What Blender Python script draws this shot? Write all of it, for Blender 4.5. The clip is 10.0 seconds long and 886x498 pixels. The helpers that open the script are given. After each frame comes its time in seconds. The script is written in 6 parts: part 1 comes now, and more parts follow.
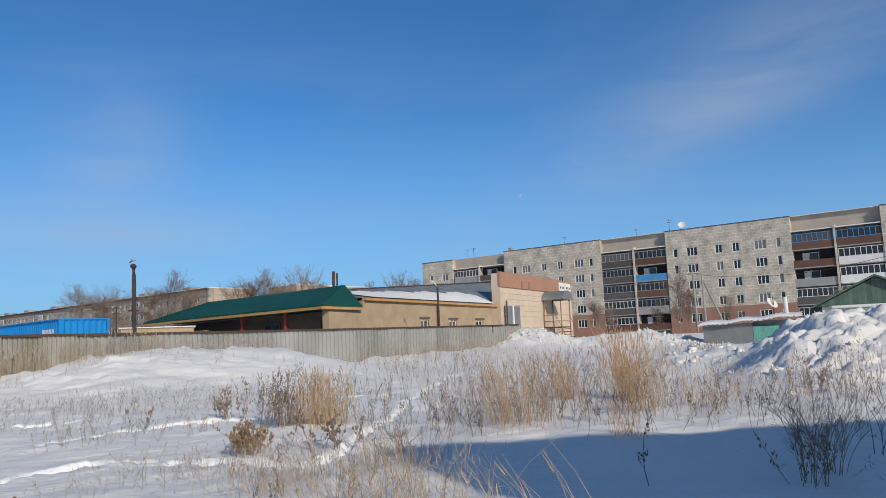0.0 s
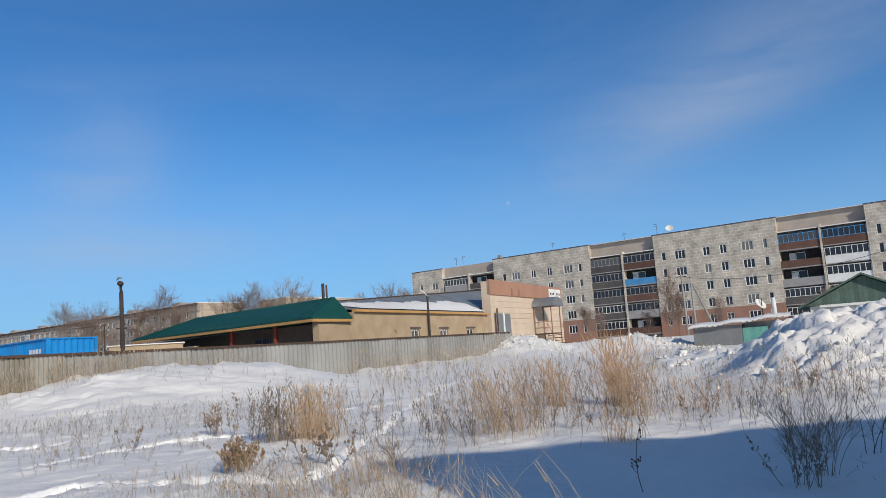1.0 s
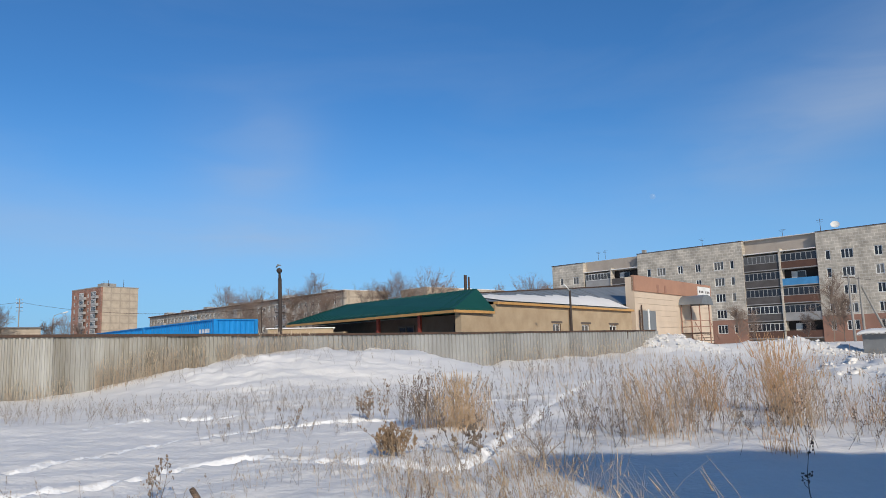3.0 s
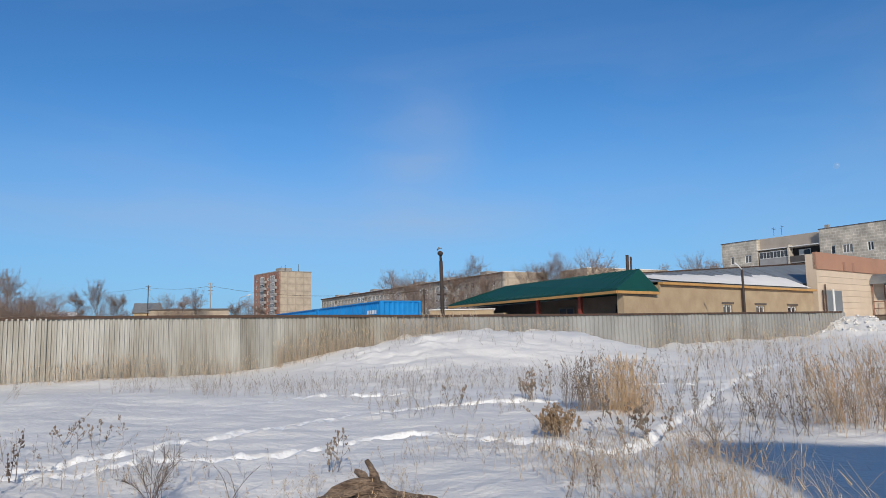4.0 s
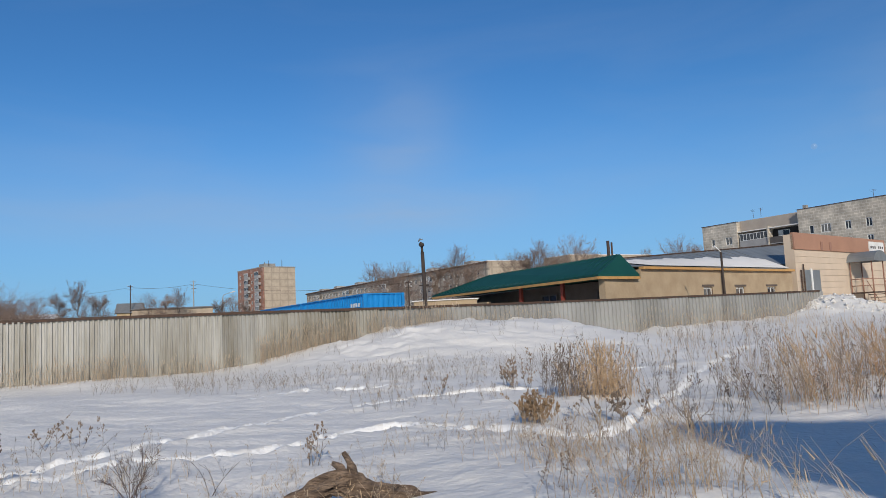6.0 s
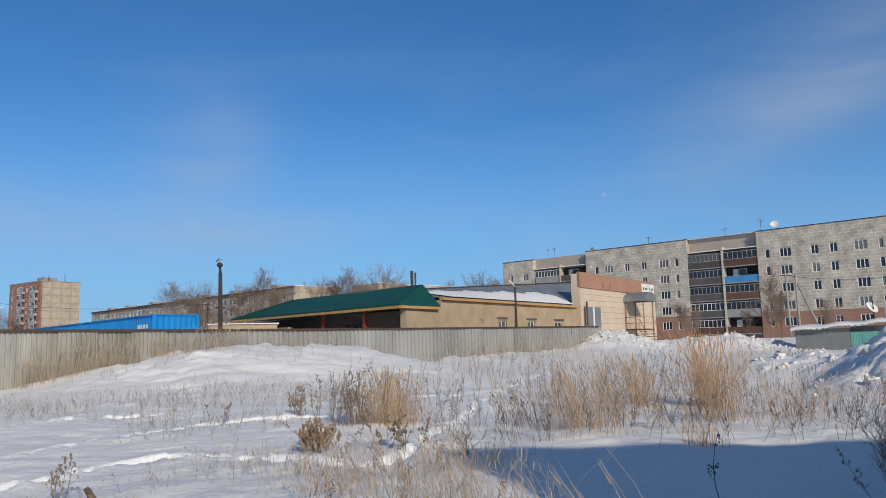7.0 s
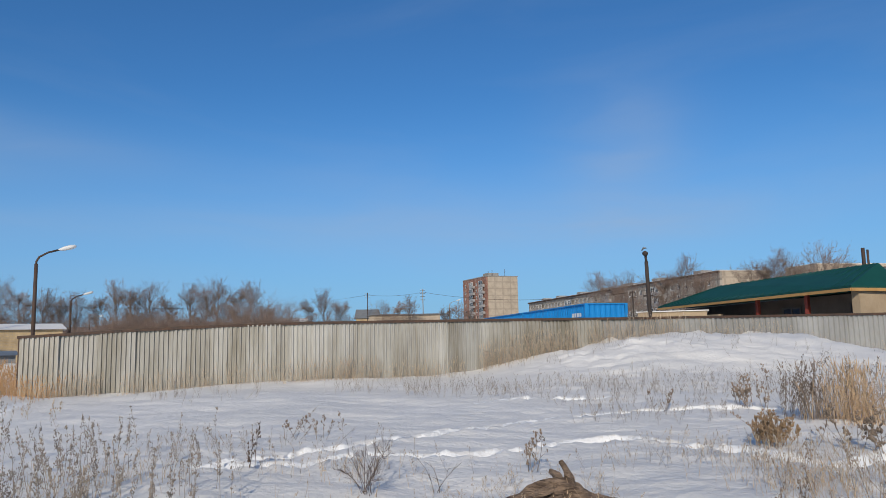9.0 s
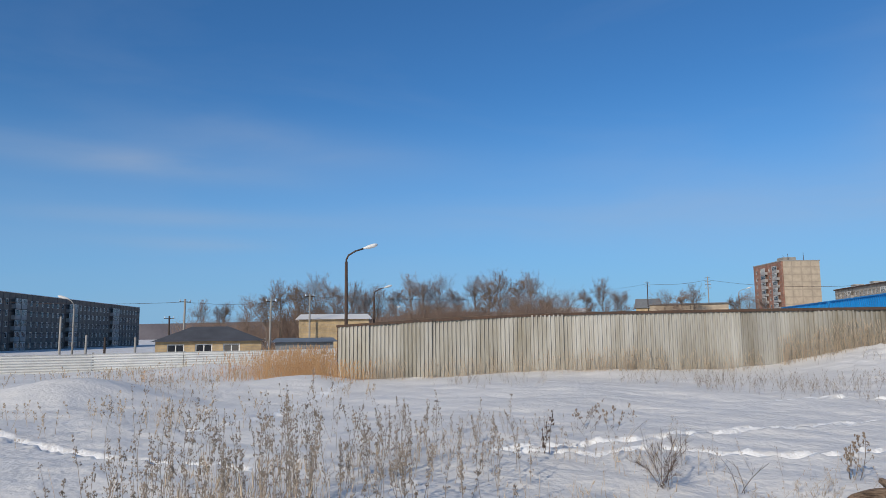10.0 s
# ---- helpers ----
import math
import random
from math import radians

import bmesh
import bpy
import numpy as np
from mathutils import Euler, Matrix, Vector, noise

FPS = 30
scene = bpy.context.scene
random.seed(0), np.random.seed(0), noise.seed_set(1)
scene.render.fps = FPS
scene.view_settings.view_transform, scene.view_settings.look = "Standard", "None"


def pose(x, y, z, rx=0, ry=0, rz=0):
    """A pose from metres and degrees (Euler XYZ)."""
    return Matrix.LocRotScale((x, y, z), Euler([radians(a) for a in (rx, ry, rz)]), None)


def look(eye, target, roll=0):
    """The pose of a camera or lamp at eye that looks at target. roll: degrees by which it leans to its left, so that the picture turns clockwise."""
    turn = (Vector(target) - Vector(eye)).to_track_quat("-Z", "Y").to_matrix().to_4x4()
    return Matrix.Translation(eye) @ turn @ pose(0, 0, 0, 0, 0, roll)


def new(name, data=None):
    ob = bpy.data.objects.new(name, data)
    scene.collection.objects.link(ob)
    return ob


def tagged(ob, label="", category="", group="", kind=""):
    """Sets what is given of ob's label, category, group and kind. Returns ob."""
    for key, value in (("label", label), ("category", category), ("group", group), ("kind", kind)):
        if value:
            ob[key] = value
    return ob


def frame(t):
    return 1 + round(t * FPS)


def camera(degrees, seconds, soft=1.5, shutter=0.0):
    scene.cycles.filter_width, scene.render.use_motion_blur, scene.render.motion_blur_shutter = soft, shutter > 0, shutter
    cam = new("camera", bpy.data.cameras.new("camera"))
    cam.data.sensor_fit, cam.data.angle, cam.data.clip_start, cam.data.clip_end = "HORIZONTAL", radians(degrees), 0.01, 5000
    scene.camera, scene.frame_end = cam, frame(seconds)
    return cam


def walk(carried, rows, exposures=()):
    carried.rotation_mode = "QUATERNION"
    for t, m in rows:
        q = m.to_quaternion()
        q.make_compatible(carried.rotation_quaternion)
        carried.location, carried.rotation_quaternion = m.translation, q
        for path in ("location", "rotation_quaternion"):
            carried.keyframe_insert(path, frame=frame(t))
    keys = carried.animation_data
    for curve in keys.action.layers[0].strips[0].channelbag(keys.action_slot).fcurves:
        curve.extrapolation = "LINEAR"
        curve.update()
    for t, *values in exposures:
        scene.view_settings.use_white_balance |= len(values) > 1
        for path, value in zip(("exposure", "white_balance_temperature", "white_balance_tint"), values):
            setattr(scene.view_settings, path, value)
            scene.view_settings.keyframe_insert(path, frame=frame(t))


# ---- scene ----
cam = camera(62.55, 10.0, soft=0.6)
PATH = [
    (0, pose(-0.092, 0.010, 1.563, 90 + 7.22, 2.34, 0.22)),
    (0.5, pose(-0.082, 0.021, 1.574, 90 + 7.50, 3.55, -3.07)),
    (1, pose(-0.075, 0.027, 1.583, 90 + 7.88, 3.85, -0.44)),
    (1.5, pose(-0.066, 0.043, 1.593, 90 + 8.01, 3.66, -2.80)),
    (1.8, pose(-0.005, 0.085, 1.595, 90 + 7.74, 3.25, -4.80)),
    (2, pose(-0.083, 0.077, 1.590, 90 + 7.74, 2.59, -3.96)),
    (2.5, pose(-0.161, 0.052, 1.601, 90 + 8.00, 2.99, 1.83)),
    (3, pose(-0.251, -0.039, 1.620, 90 + 7.76, 1.35, 10.24)),
    (3.2, pose(-0.284, -0.094, 1.615, 90 + 7.51, 0.79, 14.02)),
    (4.5, pose(-0.266, -0.043, 1.619, 90 + 5.89, 2.33, 27.25)),
    (5, pose(-0.273, -0.105, 1.628, 90 + 5.34, 3.52, 32.02)),
    (5.5, pose(-0.229, -0.043, 1.607, 90 + 4.69, 3.35, 28.69)),
    (6, pose(-0.137, -0.058, 1.613, 90 + 5.80, 2.76, 21.58)),
    (6.2, pose(-0.040, -0.067, 1.615, 90 + 6.10, 0.99, 17.32)),
    (7.3, pose(0.121, 0.131, 1.589, 90 + 7.61, 2.03, 5.67)),
    (7.5, pose(0.087, 0.050, 1.607, 90 + 7.80, 4.42, 8.46)),
    (8, pose(0.021, -0.018, 1.582, 90 + 6.36, 1.77, 17.65)),
    (8.5, pose(-0.022, -0.048, 1.592, 90 + 6.57, 2.38, 27.81)),
    (9, pose(-0.051, -0.095, 1.600, 90 + 7.14, 1.17, 38.82)),
    (9.5, pose(-0.068, -0.167, 1.610, 90 + 7.13, 1.08, 49.95)),
    (10, pose(-0.056, -0.252, 1.615, 90 + 6.70, 0.71, 60.32)),
]
walk(cam, PATH, ((0, -0.03), (1.5, 0.02), (3.2, 0.03), (5.0, -0.07), (6.0, -0.12), (7.5, -0.06), (8.5, 0.0), (9.0, -0.13), (10.0, -0.11)))

# ---- light ----
SUN_EL, SUN_ROT = 27.0, 152.0
world = bpy.data.worlds.new("winter_sky")
scene.world = world
world.use_nodes = True
wn, wl = world.node_tree.nodes, world.node_tree.links
wn.clear()
w_out, w_bg = wn.new("ShaderNodeOutputWorld"), wn.new("ShaderNodeBackground")
w_sky, w_co = wn.new("ShaderNodeTexSky"), wn.new("ShaderNodeTexCoord")
w_sky.sky_type, w_sky.sun_disc = "NISHITA", False
w_sky.sun_elevation, w_sky.sun_rotation = radians(SUN_EL), radians(SUN_ROT)
w_sky.air_density, w_sky.dust_density, w_sky.ozone_density = 1.0, 0.3, 3.0
w_map, w_noise = wn.new("ShaderNodeMapping"), wn.new("ShaderNodeTexNoise")
w_map.inputs["Scale"].default_value = (1.3, 1.0, 5.0)
w_map.inputs["Rotation"].default_value = (radians(14), radians(-10), 0)
w_noise.inputs["Scale"].default_value, w_noise.inputs["Detail"].default_value = 1.7, 7.0
w_noise.inputs["Roughness"].default_value, w_noise.inputs["Distortion"].default_value = 0.55, 0.5
w_ramp, w_mix = wn.new("ShaderNodeValToRGB"), wn.new("ShaderNodeMix")
w_ramp.color_ramp.elements[0].position, w_ramp.color_ramp.elements[1].position = 0.46, 0.80
w_ramp.color_ramp.elements[1].color = (0.12, 0.12, 0.12, 1)
w_mix.data_type = "RGBA"
w_mix.inputs["B"].default_value = (4.6, 5.4, 6.8, 1)
w_bg.inputs["Strength"].default_value = 0.088
wl.new(w_co.outputs["Generated"], w_map.inputs["Vector"])
wl.new(w_map.outputs["Vector"], w_noise.inputs["Vector"])
wl.new(w_noise.outputs["Fac"], w_ramp.inputs["Fac"])


def sky_math(op, a, b=0.0, c=0.0):
    nd = wn.new("ShaderNodeMath")
    nd.operation = op
    for slot, val in zip(nd.inputs, (a, b, c)):
        if isinstance(val, (int, float)):
            slot.default_value = val
        else:
            wl.new(val, slot)
    return nd.outputs[0]


# thin high cloud: (azimuth, elevation, half width, half height, slope, amount), in degrees
w_xyz, w_wisp = wn.new("ShaderNodeSeparateXYZ"), wn.new("ShaderNodeTexNoise")
wl.new(w_co.outputs["Generated"], w_xyz.inputs[0])
w_wisp.inputs["Scale"].default_value, w_wisp.inputs["Detail"].default_value, w_wisp.inputs["Distortion"].default_value = 3.2, 6.0, 0.8
wl.new(w_map.outputs["Vector"], w_wisp.inputs["Vector"])
sky_az = sky_math("MULTIPLY", sky_math("ARCTAN2", sky_math("MULTIPLY", w_xyz.outputs["X"], -1.0), w_xyz.outputs["Y"]), 57.2958)
sky_el = sky_math("MULTIPLY", sky_math("ARCSINE", w_xyz.outputs["Z"]), 57.2958)
cloud_sum = 0.0
for az, el, wide, tall, slope, amount in ((-24, 18.5, 15, 4.2, -0.40, 0.36), (-20, 15.0, 12, 2.0, -0.25, 0.16), (25, 14.5, 5, 5.0, 0.0, 0.30), (23, 8.8, 13, 1.8, -0.06, 0.34), (40, 9.5, 12, 3.0, 0.1, 0.20),
                                          (84, 12.8, 11, 1.1, 0.06, 0.34), (80, 8.8, 9, 0.7, 0.0, 0.36), (80, 7.0, 6, 0.6, 0.0, 0.26), (58, 8.5, 14, 1.6, 0.0, 0.18), (72, 14.5, 12, 1.6, 0.1, 0.2)):
    da = sky_math("SUBTRACT", sky_az, az)
    de = sky_math("SUBTRACT", sky_math("SUBTRACT", sky_el, el), sky_math("MULTIPLY", da, slope))
    qa, qe = sky_math("DIVIDE", da, wide), sky_math("DIVIDE", de, tall)
    bell = sky_math("EXPONENT", sky_math("MULTIPLY", sky_math("ADD", sky_math("MULTIPLY", qa, qa), sky_math("MULTIPLY", qe, qe)), -1.0))
    cloud_sum = sky_math("MULTIPLY_ADD", bell, amount, cloud_sum)
cloud_fac = sky_math("MULTIPLY", cloud_sum, sky_math("MULTIPLY_ADD", w_wisp.outputs["Fac"], 1.9, -0.15))
wl.new(sky_math("ADD", cloud_fac, w_ramp.outputs["Color"]), w_mix.inputs["Factor"])
w_tint = wn.new("ShaderNodeMix")
w_tint.data_type, w_tint.blend_type = "RGBA", "MULTIPLY"
w_tint.inputs["B"].default_value = (0.44, 0.91, 1.31, 1)
sun_side = sky_math("ADD", sky_math("ADD", sky_math("MULTIPLY", w_xyz.outputs["X"], 0.416), sky_math("MULTIPLY", w_xyz.outputs["Y"], -0.787)), sky_math("MULTIPLY", w_xyz.outputs["Z"], 0.454))
w_glow = wn.new("ShaderNodeMapRange")
w_glow.interpolation_type = "SMOOTHSTEP"
w_glow.inputs["From Min"].default_value, w_glow.inputs["From Max"].default_value = 0.08, 0.9
w_glow.inputs["To Min"].default_value, w_glow.inputs["To Max"].default_value = 1.0, 0.15
wl.new(sun_side, w_glow.inputs["Value"])
wl.new(w_glow.outputs["Result"], w_tint.inputs["Factor"])
wl.new(w_sky.outputs["Color"], w_tint.inputs["A"])
# pale haze that thickens towards the horizon
w_sep, w_fall, w_haze = wn.new("ShaderNodeSeparateXYZ"), wn.new("ShaderNodeMapRange"), wn.new("ShaderNodeMix")
w_fall.interpolation_type = "SMOOTHSTEP"
w_fall.inputs["From Min"].default_value, w_fall.inputs["From Max"].default_value = -0.02, 0.34
w_fall.inputs["To Min"].default_value, w_fall.inputs["To Max"].default_value = 0.72, 0.0
w_haze.data_type = "RGBA"
w_haze.inputs["B"].default_value = (2.8, 5.2, 8.8, 1)
wl.new(w_co.outputs["Generated"], w_sep.inputs[0])
wl.new(w_sep.outputs["Z"], w_fall.inputs["Value"])
wl.new(w_fall.outputs["Result"], w_haze.inputs["Factor"])
wl.new(w_tint.outputs["Result"], w_haze.inputs["A"])
wl.new(w_haze.outputs["Result"], w_mix.inputs["A"])
wl.new(w_mix.outputs["Result"], w_bg.inputs["Color"])
wl.new(w_bg.outputs["Background"], w_out.inputs["Surface"])

sun = new("sun", bpy.data.lights.new("sun", "SUN"))
sun.data.energy, sun.data.angle, sun.data.color = 3.3, radians(0.53), (1.0, 0.915, 0.79)
sun.matrix_world = look((46.7, -88.4, 51), (0, 0, 0))
scene.view_settings.exposure = 0.0


# ---- materials ----
def mat(name, color, rough=0.8, color2=None, scale=2.0, fine=30.0, bump=0.0, bump_scale=40.0, metal=0.0, rand=0.0, stretch=(1, 1, 1), spec=0.3):
    """A surface with broad stains and fine grain at world scale, and a relief."""
    m = bpy.data.materials.new(name)
    m.use_nodes = True
    n, l = m.node_tree.nodes, m.node_tree.links
    b = n["Principled BSDF"]
    b.inputs["Roughness"].default_value, b.inputs["Metallic"].default_value = rough, metal
    b.inputs["Specular IOR Level"].default_value = spec
    geo, mp = n.new("ShaderNodeNewGeometry"), n.new("ShaderNodeMapping")
    mp.inputs["Scale"].default_value = stretch
    l.new(geo.outputs["Position"], mp.inputs["Vector"])
    a, f = n.new("ShaderNodeTexNoise"), n.new("ShaderNodeTexNoise")
    a.inputs["Scale"].default_value, a.inputs["Detail"].default_value = scale, 5.0
    f.inputs["Scale"].default_value, f.inputs["Detail"].default_value = fine, 3.0
    for x in (a, f):
        l.new(mp.outputs["Vector"], x.inputs["Vector"])
    add, rm = n.new("ShaderNodeMath"), n.new("ShaderNodeMapRange")
    add.operation = "MULTIPLY_ADD"
    add.inputs[1].default_value = 0.35
    l.new(f.outputs["Fac"], add.inputs[0])
    l.new(a.outputs["Fac"], add.inputs[2])
    rm.inputs["From Min"].default_value, rm.inputs["From Max"].default_value = 0.45, 0.9
    l.new(add.outputs[0], rm.inputs["Value"])
    mix = n.new("ShaderNodeMix")
    mix.data_type = "RGBA"
    c2 = color2 or tuple(c * 0.72 for c in color)
    mix.inputs["A"].default_value, mix.inputs["B"].default_value = (*color, 1), (*c2, 1)
    l.new(rm.outputs["Result"], mix.inputs["Factor"])
    out = mix.outputs["Result"]
    if rand:
        oi, hsv, rr = n.new("ShaderNodeObjectInfo"), n.new("ShaderNodeHueSaturation"), n.new("ShaderNodeMapRange")
        rr.inputs["To Min"].default_value, rr.inputs["To Max"].default_value = 1 - rand, 1 + rand
        l.new(oi.outputs["Random"], rr.inputs["Value"])
        l.new(rr.outputs["Result"], hsv.inputs["Value"])
        l.new(out, hsv.inputs["Color"])
        out = hsv.outputs["Color"]
    l.new(out, b.inputs["Base Color"])
    if bump:
        bn, bp = n.new("ShaderNodeTexNoise"), n.new("ShaderNodeBump")
        bn.inputs["Scale"].default_value, bn.inputs["Detail"].default_value = bump_scale, 6.0
        bp.inputs["Strength"].default_value, bp.inputs["Distance"].default_value = bump, 0.05
        l.new(mp.outputs["Vector"], bn.inputs["Vector"])
        l.new(bn.outputs["Fac"], bp.inputs["Height"])
        l.new(bp.outputs["Normal"], b.inputs["Normal"])
    return m


def brick_mat(name, a, b, mortar, size, rough=0.9, contrast=1.0, joint=0.09):
    """Courses of blocks along the local x and z, with stains."""
    m = bpy.data.materials.new(name)
    m.use_nodes = True
    n, l = m.node_tree.nodes, m.node_tree.links
    p = n["Principled BSDF"]
    p.inputs["Roughness"].default_value = rough
    co, sep, comb, br = n.new("ShaderNodeTexCoord"), n.new("ShaderNodeSeparateXYZ"), n.new("ShaderNodeCombineXYZ"), n.new("ShaderNodeTexBrick")
    add = n.new("ShaderNodeMath")
    l.new(co.outputs["Object"], sep.inputs[0])
    l.new(sep.outputs["X"], add.inputs[0])
    l.new(sep.outputs["Y"], add.inputs[1])
    l.new(add.outputs[0], comb.inputs["X"])
    l.new(sep.outputs["Z"], comb.inputs["Y"])
    l.new(comb.outputs[0], br.inputs["Vector"])
    br.inputs["Color1"].default_value, br.inputs["Color2"].default_value, br.inputs["Mortar"].default_value = (*a, 1), (*b, 1), (*mortar, 1)
    br.inputs["Scale"].default_value = 1.0
    if size[1] > 2:
        br.offset = 0.0
    br.inputs["Brick Width"].default_value, br.inputs["Row Height"].default_value = size
    br.inputs["Mortar Size"].default_value, br.inputs["Bias"].default_value = size[1] * joint, -0.2
    nz, rm, mix = n.new("ShaderNodeTexNoise"), n.new("ShaderNodeMapRange"), n.new("ShaderNodeMix")
    nz.inputs["Scale"].default_value, nz.inputs["Detail"].default_value, nz.inputs["Roughness"].default_value = 0.55, 8.0, 0.65
    l.new(co.outputs["Object"], nz.inputs["Vector"])
    rm.inputs["From Min"].default_value, rm.inputs["From Max"].default_value = 0.35, 0.7
    rm.inputs["To Min"].default_value, rm.inputs["To Max"].default_value = 0.62, 1.25
    l.new(nz.outputs["Fac"], rm.inputs["Value"])
    mix.data_type, mix.blend_type = "RGBA", "MULTIPLY"
    mix.inputs["Factor"].default_value = contrast
    l.new(br.outputs["Color"], mix.inputs["A"])
    l.new(rm.outputs["Result"], mix.inputs["B"])
    l.new(mix.outputs["Result"], p.inputs["Base Color"])
    return m


def snow_mat():
    m = mat("snow", (0.83, 0.80, 0.76), 0.65, (0.75, 0.725, 0.685), 0.35, 6.0, 0.5, 11.0, spec=0.25)
    n, l = m.node_tree.nodes, m.node_tree.links
    p = n["Principled BSDF"]
    p.inputs["Subsurface Weight"].default_value = 0.0
    return m


SNOW = snow_mat()
# whiter than the field: cleaner snow, with sun-caught brightness put into the colour
TRODDEN = mat("clean_sunlit_trodden_snow", (0.93, 0.92, 0.90), 0.6, (0.88, 0.865, 0.84), 1.2, 9.0, 0.5, 14.0, spec=0.25)
STRAW = mat("dry_straw", (0.66, 0.49, 0.32), 0.85, (0.48, 0.33, 0.195), 3.0, 60.0, rand=0.15)
STRAW_PALE = mat("bleached_straw", (0.64, 0.53, 0.40), 0.85, (0.48, 0.37, 0.26), 3.0, 60.0, rand=0.15)
STRAW_ORANGE = mat("rusty_reed", (0.66, 0.42, 0.22), 0.85, (0.52, 0.30, 0.15), 3.0, 60.0, rand=0.15)
WEED = mat("grey_brown_weed", (0.36, 0.28, 0.21), 0.9, (0.23, 0.17, 0.125), 3.0, 60.0, rand=0.2)
TWIG = mat("dark_twig", (0.17, 0.13, 0.105), 0.9, (0.11, 0.08, 0.065), 3.0, 60.0, rand=0.2)
BARK = mat("grey_bark", (0.27, 0.215, 0.175), 0.9, (0.19, 0.15, 0.12), 1.0, 14.0, rand=0.2)
THICKET = mat("brown_thicket", (0.30, 0.215, 0.165), 0.9, (0.21, 0.15, 0.12), 0.5, 5.0, rand=0.15)
LOGWOOD = mat("weathered_wood", (0.35, 0.25, 0.175), 0.85, (0.08, 0.055, 0.042), 9.0, 60.0, 1.0, 30.0, stretch=(0.6, 0.6, 2.6))
FENCE = mat("galvanised_sheet", (0.475, 0.465, 0.43), 0.55, (0.27, 0.245, 0.195), 1.6, 14.0, 0.1, 20.0, metal=0.2, rand=0.17, stretch=(1, 1, 0.16))
FENCE_B = mat("grey_sheet", (0.38, 0.375, 0.36), 0.6, (0.28, 0.275, 0.255), 0.8, 9.0, 0.1, 20.0, metal=0.2, rand=0.16, stretch=(1, 1, 0.35))
DARK_STEEL = mat("dark_rusty_steel", (0.055, 0.042, 0.036), 0.7, (0.10, 0.055, 0.035), 3.0, 40.0, 0.2)
POLE_DARK = mat("tarred_pole", (0.045, 0.036, 0.032), 0.85, (0.08, 0.06, 0.05), 2.0, 30.0, 0.3)
CONCRETE = mat("grey_concrete", (0.36, 0.34, 0.31), 0.9, (0.26, 0.245, 0.22), 1.0, 20.0, 0.3)
PLASTER = mat("tan_plaster", (0.47, 0.36, 0.235), 0.92, (0.37, 0.27, 0.17), 1.3, 12.0, 0.4, 16.0)
# lintel tone; for the porch wall, shade is put into this colour
PLASTER_DARK = mat("lintel_and_porch_shade_plaster", (0.14, 0.11, 0.092), 0.92, (0.10, 0.078, 0.065), 1.3, 12.0, 0.4, 16.0)
GREEN_ROOF = mat("green_metal_roof", (0.008, 0.078, 0.06), 0.6, (0.006, 0.06, 0.047), 0.8, 9.0, 0.05, 10.0)
ORANGE_TRIM = mat("ochre_trim", (0.58, 0.33, 0.12), 0.7, (0.45, 0.24, 0.08), 2.0, 20.0)
RED_POST = mat("red_post", (0.30, 0.06, 0.04), 0.7, (0.22, 0.045, 0.03), 2.0, 20.0)
GREY_METAL = mat("grey_sheet_roof", (0.27, 0.29, 0.30), 0.5, (0.20, 0.215, 0.22), 1.0, 9.0, metal=0.3)
BLUE = mat("blue_container_paint", (0.010, 0.25, 0.62), 0.5, (0.008, 0.19, 0.48), 1.2, 12.0, 0.1, rand=0.1)
WHITE = mat("white_paint", (0.78, 0.77, 0.74), 0.6, (0.66, 0.65, 0.61), 1.0, 20.0, rand=0.08)
PINK_SIDING = mat("cream_siding", (0.66, 0.53, 0.40), 0.7, (0.58, 0.46, 0.345), 0.7, 9.0, rand=0.04)
TERRACOTTA = mat("terracotta_panel", (0.43, 0.235, 0.155), 0.7, (0.36, 0.195, 0.13), 0.8, 9.0)
APT_WALL = brick_mat("grey_silicate_block", (0.55, 0.488, 0.40), (0.455, 0.40, 0.325), (0.66, 0.60, 0.51), (0.8, 0.46), joint=0.09)
APT_PLAIN = mat("plain_grey_render", (0.46, 0.395, 0.33), 0.92, (0.38, 0.32, 0.265), 0.6, 6.0, 0.2)
APT_BASE = mat("brown_red_base", (0.36, 0.20, 0.145), 0.92, (0.29, 0.16, 0.115), 0.7, 8.0, 0.2)
PANEL_BEIGE = brick_mat("beige_panel_wall", (0.47, 0.385, 0.29), (0.46, 0.375, 0.28), (0.39, 0.32, 0.245), (3.6, 2.82), contrast=0.5)
PANEL_GREY = brick_mat("grey_panel_wall", (0.40, 0.345, 0.285), (0.37, 0.32, 0.265), (0.25, 0.22, 0.18), (3.2, 2.75), contrast=0.6)
RED_BRICK = brick_mat("red_brick", (0.33, 0.15, 0.10), (0.28, 0.125, 0.085), (0.36, 0.30, 0.25), (0.5, 0.15))
YELLOW_BRICK = brick_mat("yellow_brick", (0.52, 0.38, 0.21), (0.45, 0.32, 0.17), (0.40, 0.33, 0.25), (0.5, 0.15))
# block front turned from the sun; that shade is put into this colour
SHADE_DARK_PANEL = brick_mat("shade_dark_panel_wall", (0.20, 0.165, 0.14), (0.17, 0.14, 0.12), (0.11, 0.09, 0.08), (3.0, 2.7), contrast=0.7)
BALC_DARK = mat("dark_grey_balcony", (0.11, 0.10, 0.095), 0.8, (0.08, 0.07, 0.065), 1.0, 9.0, rand=0.2)
BALC_BROWN = mat("brown_balcony", (0.16, 0.085, 0.06), 0.8, (0.12, 0.065, 0.05), 1.0, 9.0, rand=0.2)
BALC_BLUE = mat("blue_balcony", (0.08, 0.30, 0.56), 0.7, (0.06, 0.23, 0.45), 1.0, 9.0)
